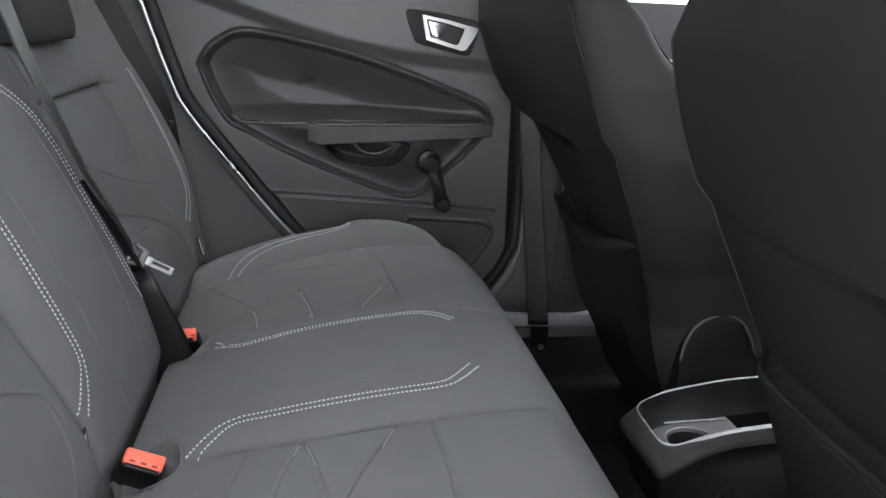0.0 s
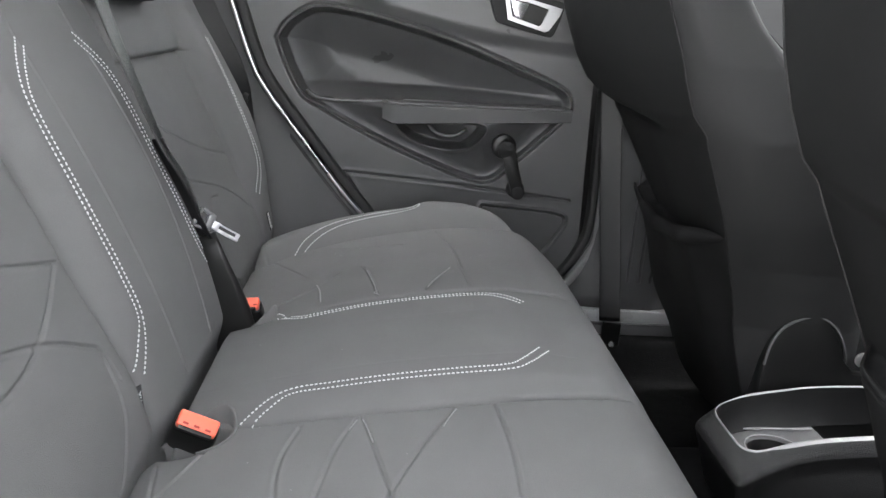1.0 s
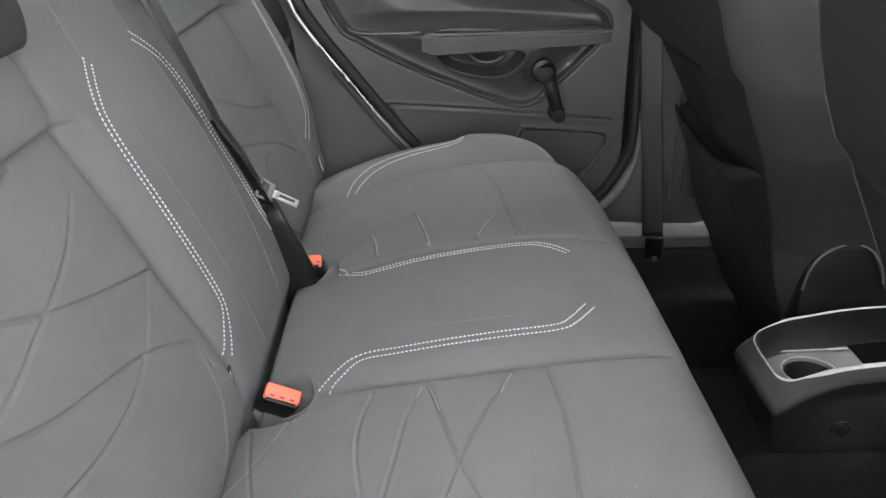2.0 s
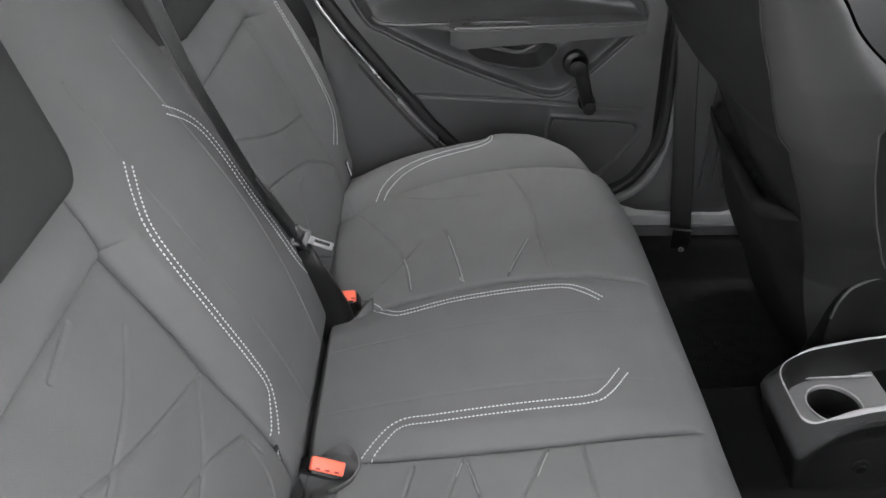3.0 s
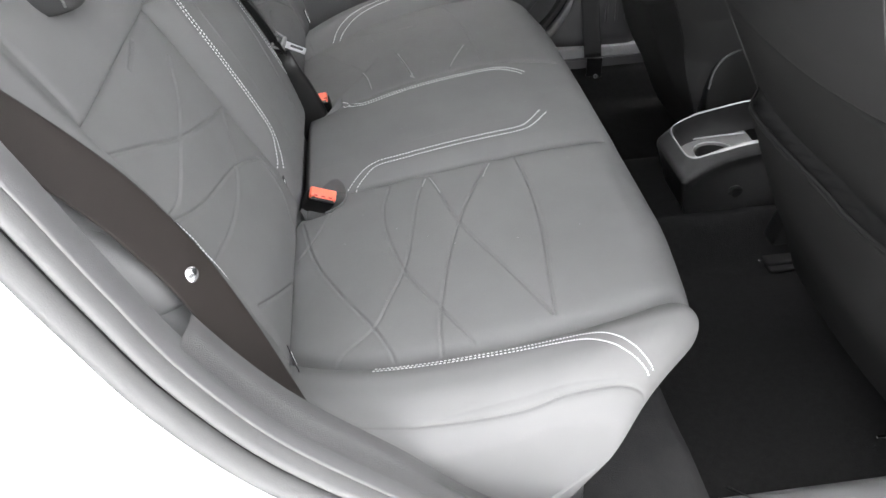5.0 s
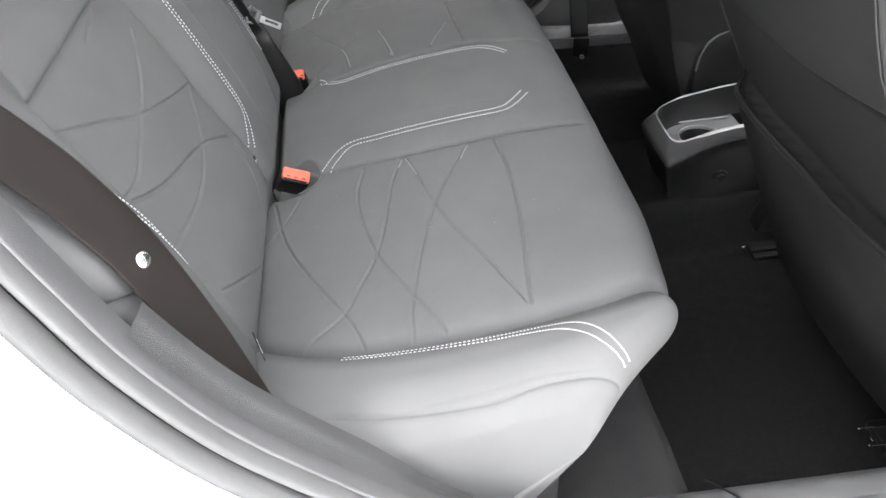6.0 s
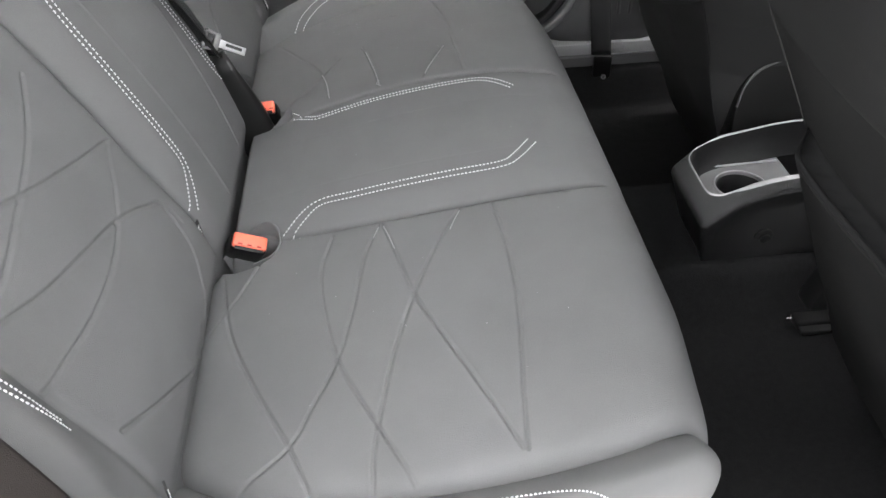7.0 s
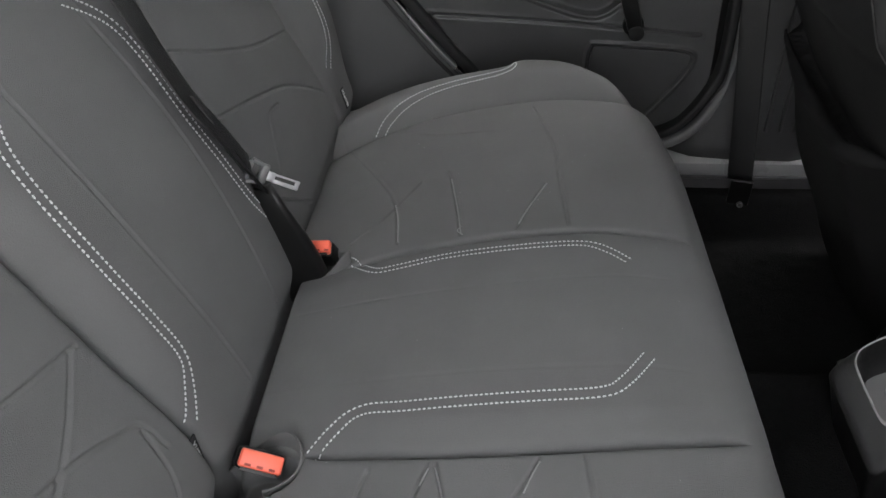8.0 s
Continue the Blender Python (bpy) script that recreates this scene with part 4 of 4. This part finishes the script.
def front_seat(label, inner, outer, group, rails, roll):
    """inner, outer: how far across the back's two edges lie, as (z, y) rows."""
    seat = thing("car_chair", label, "car seat", group)
    iz, iy = zip(*inner)
    oz, oy = zip(*outer)
    side = 1 if oy[0] > iy[0] else -1
    zs = np.arange(0.12, 0.9001, 0.0045)
    us = 0.5 - 0.5 * np.cos(np.linspace(0, np.pi, 110))
    yi, yo = np.interp(zs, iz, iy), np.interp(zs, oz, oy)
    uu, zz = np.meshgrid(us, zs)
    face = np.stack([seat_back_face(uu, zz), yi[:, None] + (yo - yi)[:, None] * uu, zz], -1)
    grid("rear_panel", face, CLOTH_SHADED, seat, flip=side < 0)

    # sides: from the seam round a soft corner and forward along the seat
    for k, sgn in ((0, side), (-1, -side)):
        cols = []
        deep = side_depth(zs)
        for q in np.linspace(0, 1, 16):
            turn_in = 0.024 * np.sin(min(1, q / 0.25) * np.pi / 2)
            tuck = 0.060 * max(0, (q - 0.70) / 0.30) ** 2
            dip = 0.0015 * math.exp(-((q / 0.03) ** 2))
            cols.append(np.stack([face[:, k, 0] + deep * q + dip, face[:, k, 1] - sgn * turn_in + sgn * tuck + sgn * dip, zs], -1))
        grid("side_panel", np.stack(cols, 1), CLOTH_SIDE_LIT, seat, flip=sgn > 0)
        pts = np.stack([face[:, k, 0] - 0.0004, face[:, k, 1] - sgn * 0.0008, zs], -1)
        sweep("piping", pts[6:-10], ring(0.0009, 0.0009, 6), CLOTH_SIDE_LIT, seat, up=(1, 0, 0))
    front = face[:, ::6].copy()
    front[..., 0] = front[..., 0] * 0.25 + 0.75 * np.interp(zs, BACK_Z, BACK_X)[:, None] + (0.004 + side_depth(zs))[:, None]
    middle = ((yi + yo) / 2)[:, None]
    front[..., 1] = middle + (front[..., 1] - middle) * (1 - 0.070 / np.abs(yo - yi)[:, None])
    grid("front_panel", front, CLOTH_SHADED, seat, flip=side > 0)
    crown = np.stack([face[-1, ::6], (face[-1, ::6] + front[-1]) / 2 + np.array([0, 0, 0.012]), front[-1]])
    grid("top_panel", crown, CLOTH_SHADED, seat, flip=side < 0)
    # the pocket's rolled upper edge
    ru = np.linspace(0.012, 0.95, 46)
    rz = pocket_top(ru)
    taper = np.sin(np.clip((1 - ru) / 0.35, 0.05, 1) * np.pi / 2) * np.sin(np.clip((ru - 0.008) / 0.10, 0.05, 1) * np.pi / 2)
    edge = np.stack([seat_back_face(ru, rz - 0.008) - 0.2 * roll, np.interp(rz, iz, iy) + (np.interp(rz, oz, oy) - np.interp(rz, iz, iy)) * ru, rz], -1)
    rolled = []
    for p, f in zip(edge, taper):
        rolled.append([(p[0] + 0.75 * roll * f * math.cos(a), p[1], p[2] + roll * f * math.sin(a)) for a in np.linspace(0, 2 * np.pi, 14, endpoint=False)])
    loft("pocket_edge", rolled, CLOTH_SHADED, seat, "soft rolled upper edge of the map pocket")
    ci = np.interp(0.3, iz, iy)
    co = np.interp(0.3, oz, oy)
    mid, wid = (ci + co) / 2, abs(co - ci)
    block("seat_base", (0.98, mid, 0.235), (0.46, wid + 0.03, 0.15), CLOTH_SHADED, seat, 0.045, (0, -6, 0), segments=5)
    # recliner cover on the tunnel side
    rec = [(0.728, 0.150), (0.742, 0.200)] + [tuple(q) for q in glide([(0.741, 0.255), (0.746, 0.286), (0.762, 0.311), (0.796, 0.325), (0.826, 0.313), (0.843, 0.290), (0.853, 0.262)], 0.006)] + [(0.870, 0.246), (0.900, 0.240), (0.900, 0.150)]
    yface = ci - side * 0.030
    cover = prism("recliner_cover", rec, -0.035 * side, BLACK, pose(0, yface, 0, 90, 0, 0), seat, 0.006, "dark plastic recliner cover")
    # thin paler tube drawn as the highlight along the cover's arch
    sweep("cover_rim_highlight", [(x, yface - side * 0.0012, z) for x, z in rec[2:-3]], ring(0.0022, 0.0022, 6), PLASTIC_SMOOTH, cover, up=(0, 1, 0))
    disc("recliner_cap", 0.010, 0.004, TONGUE, pose(0.872, yface - side * 0.003, 0.268, 90 * side, 0, 0), cover, 0.001)
    for y in rails:
        rail = slab("seat_rail", (0.50, 0.036, 0.012), RAIL, pose(1.02, y, 0.054), seat, 0.004)
        for e in (-0.013, 0.013) if y < -0.3 else ():
            slab("rail_edge", (0.30, 0.003, 0.004), STEEL, pose(0.90, y + e, 0.0610), rail, 0.001, "bare steel rail edge")
        slab("rail_foot", (0.055, 0.060, 0.008), RAIL, pose(0.800, y, 0.050), rail, 0.003)
        slab("rail_screw", (0.010, 0.006, 0.005), STEEL, pose(0.768, y, 0.0530), rail, 0.001, "bare steel screw")
    return settle(seat, (0.95, mid, 0.06))


front_seat("dark grey cloth front seat with a sagging map pocket", [(0.10, 0.205), (0.30, 0.195), (0.39, 0.160), (0.47, 0.110), (0.56, 0.070), (0.64, 0.066), (0.72, 0.090), (0.80, 0.135), (0.90, 0.220)], [(0.10, 0.50), (0.22, 0.525), (0.35, 0.530), (0.50, 0.532), (0.60, 0.555), (0.70, 0.558), (0.80, 0.540), (0.90, 0.460)], "front seats", (0.583, 0.250), 0.0115)
front_seat("dark cloth front seat beside the open door, shade painted in", [(0.10, -0.175), (0.25, -0.150), (0.39, -0.158), (0.55, -0.172), (0.66, -0.165), (0.70, -0.172), (0.74, -0.215), (0.80, -0.28), (0.90, -0.34)], [(0.10, -0.54), (0.35, -0.56), (0.70, -0.56), (0.90, -0.46)], "front seats", (-0.072, -0.465), 0.0035)


# ---- centre console with cup tray ----
console = thing("centre_console", "dark plastic centre console end with an open cup tray", "console")
LOOP = glide([(0.990, 0.006, 0.990, 0.022), (0.860, 0.008, 0.860, 0.024), (0.760, 0.006, 0.760, 0.021), (0.720, 0.000, 0.720, 0.017), (0.690, -0.011, 0.695, 0.010), (0.658, -0.028, 0.672, 0.003), (0.640, -0.039, 0.661, 0.003), (0.630, -0.042, 0.653, 0.009), (0.626, -0.033, 0.650, 0.020), (0.626, 0.020, 0.650, 0.045), (0.627, 0.080, 0.651, 0.078), (0.634, 0.094, 0.655, 0.096), (0.660, 0.115, 0.670, 0.114), (0.700, 0.140, 0.710, 0.133), (0.760, 0.150, 0.760, 0.141), (0.820, 0.157, 0.820, 0.148), (0.990, 0.165, 0.990, 0.156)], 0.005)
out2, in2 = LOOP[:, :2], LOOP[:, 2:]
tray_mid = np.array([[0.76, 0.070]])
lift = 0.012 * step01(0.64, 0.85, out2[:, 0])


def tray_ring(k, inset, z, climb=1.0):
    """A closed-up line between the rim's outer (k = 0) and inner (k = 1) edge, drawn in by inset."""
    q = out2 + (in2 - out2) * np.reshape(k, (-1, 1))
    d = tray_mid - q
    d = d / np.linalg.norm(d, axis=1)[:, None]
    q = q + d * inset
    if z < 0.19:
        low = step01(0.196, 0.145, z)
        near_side = q[:, 1] < 0.045
        q[near_side, 1] += low * (-0.028 - q[near_side, 1]) * step01(0.62, 0.66, q[near_side, 0])
    return np.column_stack([q, z + climb * (lift + 0.007)])


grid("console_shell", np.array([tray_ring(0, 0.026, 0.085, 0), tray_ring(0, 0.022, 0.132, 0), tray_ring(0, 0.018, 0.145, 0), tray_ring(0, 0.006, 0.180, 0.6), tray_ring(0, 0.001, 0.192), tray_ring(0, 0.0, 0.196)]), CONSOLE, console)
# where the painted gloss band starts across the rim
sheen_from = 0.90 - 0.42 * step01(0.665, 0.72, out2[:, 0])
grid("tray_rim", np.array([tray_ring(0, 0.0, 0.196), tray_ring(0, 0.0008, 0.200), tray_ring(0.06, 0, 0.2025), tray_ring(0.2, 0, 0.2050), tray_ring(sheen_from * 0.6, 0, 0.2092), tray_ring(sheen_from, 0, 0.2136)]), RIM_SOFT, console, "broad satin grained rim of the tray")
grid("rim_edge", np.array([tray_ring(sheen_from, 0, 0.2136), tray_ring(sheen_from * 0.6 + 0.4, 0, 0.2149), tray_ring(0.97, 0, 0.2150), tray_ring(1.0, 0.0006, 0.2135)]), RIM_SHEEN, console, "worn edge of the tray rim with its gloss painted bright")
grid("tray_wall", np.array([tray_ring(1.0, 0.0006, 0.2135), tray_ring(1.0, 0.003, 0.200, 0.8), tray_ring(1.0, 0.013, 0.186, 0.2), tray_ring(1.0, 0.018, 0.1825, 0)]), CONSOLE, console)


def tray_floor():
    """The tray's shallow floor with a round cup well, and the deeper bin ahead of it."""
    bm = bmesh.new()
    cx, cy, r, z = 0.727, 0.070, 0.034, 0.182
    x0, x1, y0, y1 = 0.655, 0.806, 0.008, 0.134
    hole, edge, low = [], [], []
    for k in range(64):
        a = 2 * math.pi * k / 64
        d = (math.cos(a), math.sin(a))
        s = min((x1 - cx) / d[0] if d[0] > 1e-6 else 9, (x0 - cx) / d[0] if d[0] < -1e-6 else 9, (y1 - cy) / d[1] if d[1] > 1e-6 else 9, (y0 - cy) / d[1] if d[1] < -1e-6 else 9)
        hole.append([bm.verts.new((cx + (r + q) * d[0], cy + (r + q) * d[1], z + h)) for q, h in ((0.005, 0), (0.002, -0.001), (0, -0.004), (-0.004, -0.075))])
        edge.append(bm.verts.new((cx + s * d[0], cy + s * d[1], z)))
    for k in range(64):
        j = (k + 1) % 64
        bm.faces.new([edge[k], edge[j], hole[j][0], hole[k][0]])
        # well sides and bottom take near-black plastic, painting in the well's shade
        for a, b in ((0, 1), (1, 2), (2, 3)):
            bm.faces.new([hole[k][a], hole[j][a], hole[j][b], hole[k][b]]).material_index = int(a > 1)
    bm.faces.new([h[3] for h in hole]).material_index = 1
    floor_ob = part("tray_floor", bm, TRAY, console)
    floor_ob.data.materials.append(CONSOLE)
    return floor_ob


tray_floor()
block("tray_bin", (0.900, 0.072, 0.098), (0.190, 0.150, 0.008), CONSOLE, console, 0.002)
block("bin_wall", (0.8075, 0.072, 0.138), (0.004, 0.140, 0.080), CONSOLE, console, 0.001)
# pale beads painting the gloss on the cup and floor edges
sweep("cup_rim", [(0.727 + 0.0365 * math.cos(a), 0.070 + 0.0365 * math.sin(a), 0.1826) for a in np.linspace(0, 2 * np.pi, 49)], ring(0.0014, 0.0014, 6), RIM_SHEEN, console)
sweep("floor_edge", [(0.672, 0.1165, 0.1845), (0.800, 0.1225, 0.1845)], ring(0.0018, 0.0014, 6), RIM_SHEEN, console)
disc("screw_boss", 0.013, 0.004, CONSOLE, pose(0.728, -0.017, 0.160, 90, 0, 0), console, 0.002)
disc("screw_head", 0.007, 0.003, BLACK, pose(0.728, -0.0215, 0.160, 90, 0, 0), console, 0.001)
settle(console, (0.80, 0.06, 0.06))


# ---- floor ----
def floor_height(x, y):
    z = 0.045 + 0.088 * step01(0.140, 0.095, np.abs(y - 0.060)) * step01(0.20, 0.40, x)
    z = z + 0.062 * step01(0.540, 0.592, y) * step01(0.44, 0.52, x)
    z = z + 0.012 * (1 - step01(0.500, 0.520, x - 0.01 * np.sin(y * 40) * 0.3))
    return z


fx, fy = np.meshgrid(np.arange(-0.1, 1.6, 0.008), np.arange(-0.60, 0.66, 0.008), indexing="ij")
jit = np.array([noise.noise(Vector((a * 60, b * 60, 0))) for a, b in zip(fx.ravel(), fy.ravel())]).reshape(fx.shape)
fp = np.stack([fx, fy, floor_height(fx, fy) + 0.0012 * jit], -1)
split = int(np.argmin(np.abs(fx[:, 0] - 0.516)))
floor = thing("floor", "dark carpeted footwell floor", "floor", kind="structure")
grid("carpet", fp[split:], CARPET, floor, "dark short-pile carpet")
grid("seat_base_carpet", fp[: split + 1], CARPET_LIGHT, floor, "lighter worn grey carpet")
block("floor_pan", (0.75, 0.02, 0.005), (1.80, 1.32, 0.05), BLACK, floor, 0)
settle(floor, (0.7, 0, 0.0))


# ---- near door opening: sill, seals and painted edge ----
NEAR = glide([(0.020, 1.130), (-0.060, 1.020), (-0.116, 0.890), (-0.118, 0.790), (-0.092, 0.690), (-0.073, 0.636), (-0.046, 0.562), (-0.015, 0.487), (0.038, 0.401), (0.112, 0.320), (0.190, 0.245), (0.270, 0.190), (0.360, 0.154), (0.480, 0.144), (0.600, 0.148), (0.690, 0.185), (0.745, 0.280), (0.760, 0.450), (0.745, 0.700), (0.725, 1.130)], 0.010)
near_jamb = thing("door_opening", "open doorway edge with layered rubber seals, daylight painted into their grey, and white paint", "door frame", kind="structure")
tn = np.gradient(NEAR, axis=0)
tn /= np.linalg.norm(tn, axis=1)[:, None]
inward = np.stack([-tn[:, 1], tn[:, 0]], 1)


def near_band(rows):
    """Strips along the opening: rows of (how far into the opening, y)."""
    return np.array([[(*(NEAR[k] + inward[k] * d)[[0]], y, (NEAR[k] + inward[k] * d)[1]) for d, y in rows] for k in range(len(NEAR))])


grid("painted_edge", near_band([(-0.160, -0.840), (-0.080, -0.830), (-0.030, -0.800), (-0.012, -0.740), (-0.004, -0.690), (0.000, -0.662)]), PAINT, near_jamb, "white painted body edge")
grid("outer_seal", near_band([(-0.002, -0.664), (0.001, -0.667), (0.006, -0.666), (0.010, -0.660), (0.0115, -0.650)]), RUBBER, near_jamb)
grid("seal_groove", near_band([(0.011, -0.652), (0.0115, -0.642), (0.0145, -0.642), (0.015, -0.650)]), BLACK_RUBBER, near_jamb)
grid("inner_seal", near_band([(0.0145, -0.647), (0.0155, -0.653), (0.019, -0.656), (0.023, -0.651), (0.025, -0.642), (0.025, -0.632)]), RUBBER, near_jamb)
grid("trim_edge", near_band([(0.0245, -0.638), (0.0260, -0.641), (0.0275, -0.638), (0.0280, -0.628), (0.0270, -0.612)]), SILL, near_jamb, "grey moulded trim edge")
settle(near_jamb, (0.3, -0.66, 0.19))

trim_near = thing("quarter_trim", "smooth grey plastic trim beside the rear seat", "car trim", kind="structure")
grid("trim_panel", np.array([[(x - 0.01 + a, -b, z - 0.015 - c) for a, b, c in ((0.012, 0.612, -0.01), (0.010, 0.614, 0.0), (-0.03, 0.618, 0.005), (-0.10, 0.620, 0.01), (-0.30, 0.622, 0.02))] for x, z in NEAR[:86] if z < 0.515]), TRIM_GREY, trim_near)
trim_rows = []
for k in [k for k in range(108) if NEAR[k, 1] < 0.505]:
    w = 0.0025 - 0.012 * step01(92, 107, k)
    trim_rows.append([((NEAR[k] + inward[k] * d)[0], y, (NEAR[k] + inward[k] * d)[1]) for d, y in ((0.028, -0.624), (0.029, -0.612), (0.030 + 0.3 * w, -0.607), (0.030 + 0.7 * w, -0.604), (0.030 + w, -0.600), (0.030 + w, -0.590))])
grid("trim_edge", np.array(trim_rows), TRIM_GREY, trim_near)
settle(trim_near, (0.0, -0.60, 0.2))

pad_rows = []
pad_z = np.r_[0.500, 0.5015, 0.505, 0.510, 0.517, 0.526, 0.537, np.linspace(0.55, 0.86, 24)]
near_order = np.argsort(NEAR[:76, 1])
for z in pad_z:
    k = min(1.0, (z - 0.500) / 0.037)
    swell = math.sqrt(max(0.0, 1 - (1 - k) ** 2))
    xf = min(np.interp(z, NEAR[:76, 1][near_order], NEAR[:76, 0][near_order]) + 0.034, np.interp(z, NEAR_BELT[::-1, 2], NEAR_BELT[::-1, 0]) - 0.006 - 0.014 * step01(0.53, 0.60, z))
    pad_rows.append([(xf - 0.012, -0.540 - 0.010 * swell, z), (xf - 0.008, -0.556 - 0.012 * swell, z), (xf - 0.014, -0.566 - 0.018 * swell, z), (xf - 0.028, -0.572 - 0.023 * swell, z), (xf - 0.050, -0.576 - 0.027 * swell, z), (xf - 0.090, -0.578 - 0.030 * swell, z), (xf - 0.260, -0.580 - 0.030 * swell, z)])
pad = grid("shoulder_bolster", np.array(pad_rows), CLOTH_SIDE, backrest, "smooth pale outer side of the bolster")
pad.matrix_parent_inverse = Matrix.Translation((-0.03, 0, 0.24)).inverted()
sill_near = thing("sill_trim_near", "grey plastic sill trim with a joint across it", "sill", kind="structure")
sx = np.linspace(0.20, 1.05, 60)
prof = [(-0.540, 0.040), (-0.548, 0.100), (-0.556, 0.130), (-0.566, 0.150), (-0.582, 0.174), (-0.604, 0.193), (-0.620, 0.192)]
grid("sill_cover", np.array([[(x, y - 0.01 * step01(0.4, 0.2, x), z) for y, z in prof] for x in sx]), SILL, sill_near)
slab("sill_joint", (0.003, 0.090, 0.002), BLACK, pose(0.500, -0.585, 0.176, -42, 0, 4), sill_near, 0.0005)
settle(sill_near, (0.6, -0.60, 0.05))


# ---- the door that stands open on the near side ----
leaf = thing("open_rear_door", "rear door standing wide open with dark inner card", "car door")
lm = pose(0.765, -0.700, 0, 0, 0, -103)
slab("outer_skin", (0.98, 0.020, 0.60), PAINT, lm @ pose(0.49, 0.055, 0.44), leaf, 0.008, "white painted door skin")
slab("inner_card", (0.94, 0.070, 0.56), PLASTIC, lm @ pose(0.49, 0.005, 0.44), leaf, 0.02)
slab("rear_frame", (0.050, 0.030, 0.36), PLASTIC, lm @ pose(0.80, 0.040, 0.91, 0, -25, 0), leaf, 0.008)
slab("front_frame", (0.050, 0.030, 0.38), PLASTIC, lm @ pose(0.03, 0.040, 0.92), leaf, 0.008)
slab("top_frame", (0.70, 0.030, 0.045), PLASTIC, lm @ pose(0.36, 0.040, 1.10), leaf, 0.008)
settle(leaf, (0.765, -0.70, 0.14))


# ---- body shell that closes the car ----
shell = thing("car_body", "white hatchback body shell with pale roof lining", "car body", kind="structure")
rx, ry = np.meshgrid(np.linspace(-0.62, 1.35, 24), np.linspace(-0.66, 0.66, 18), indexing="ij")
rz = 1.27 - 0.12 * (ry / 0.66) ** 4 - 0.10 * ((rx - 0.4) / 1.0) ** 2
grid("roof_lining", np.stack([rx, ry, rz], -1), HEADLINER, shell, "pale grey cloth roof lining")
grid("roof_skin", np.stack([rx * 1.02, ry * 1.08, rz + 0.05], -1), PAINT, shell, flip=True)
for y, s in ((0.79, 1), (-0.79, -1)):
    if s > 0:
        block("body_side", (0.05, 0.79, 0.36), (1.50, 0.05, 0.72), PAINT, shell, 0.02)
        block("far_front_door", (1.35, 0.79, 0.32), (1.10, 0.05, 0.64), PAINT, shell, 0.02)
    else:
        block("body_side", (-0.52, -0.77, 0.36), (0.70, 0.05, 0.72), PAINT, shell, 0.02)
        block("front_door", (1.30, -0.75, 0.36), (1.10, 0.08, 0.72), PAINT, shell, 0.02)
        block("sill_skin", (0.35, -0.74, 0.06), (1.20, 0.09, 0.18), PAINT, shell, 0.03)
    block("rear_pillar", (-0.40, s * 0.68, 0.95), (0.30, 0.09, 0.52), TRIM_GREY, shell, 0.03, (0, -20, 0))
block("near_pillar", (0.84, -0.68, 0.66), (0.11, 0.09, 1.08), TRIM_GREY, shell, 0.03)
block("tailgate", (-0.78, 0, 0.48), (0.06, 1.50, 0.92), PAINT, shell, 0.03, (0, -10, 0))
block("boot_floor", (-0.42, 0, 0.14), (0.70, 1.30, 0.05), CARPET, shell, 0.01)
block("front_bulkhead", (1.58, 0, 0.40), (0.08, 1.50, 0.80), PLASTIC, shell, 0.03)
block("dashboard", (1.42, 0, 0.62), (0.30, 1.36, 0.26), PLASTIC, shell, 0.06)
block("door_inner", (1.15, 0.705, 0.38), (0.72, 0.06, 0.53), PLASTIC, shell, 0.02)
settle(shell, (0.4, 0, -0.02))


# ---- outside ----
ground = tagged(block("ground", (0, 0, -0.45), (240, 240, 0.3), GROUND, None, 0, label=""), "pale concrete ground", "ground", kind="structure")
house = thing("building", "white rendered building with small square windows", "building")
block("wall", (9.0, 16.0, 3.2), (26, 6, 7.2), FACADE, house, 0.05)
win = None
for k in range(16):
    for j in range(5):
        m = pose(-2.4 + 1.35 * k, 12.97, 0.5 + 1.35 * j)
        if win is None:
            win = block("window", (0, 0, 0), (0.8, 0.08, 0.95), PANE, house, 0.02)
            win.matrix_basis = m
        else:
            w2 = new("window", win.data)
            w2.parent, w2.matrix_basis = house, m
settle(house, (9, 16, -0.3))
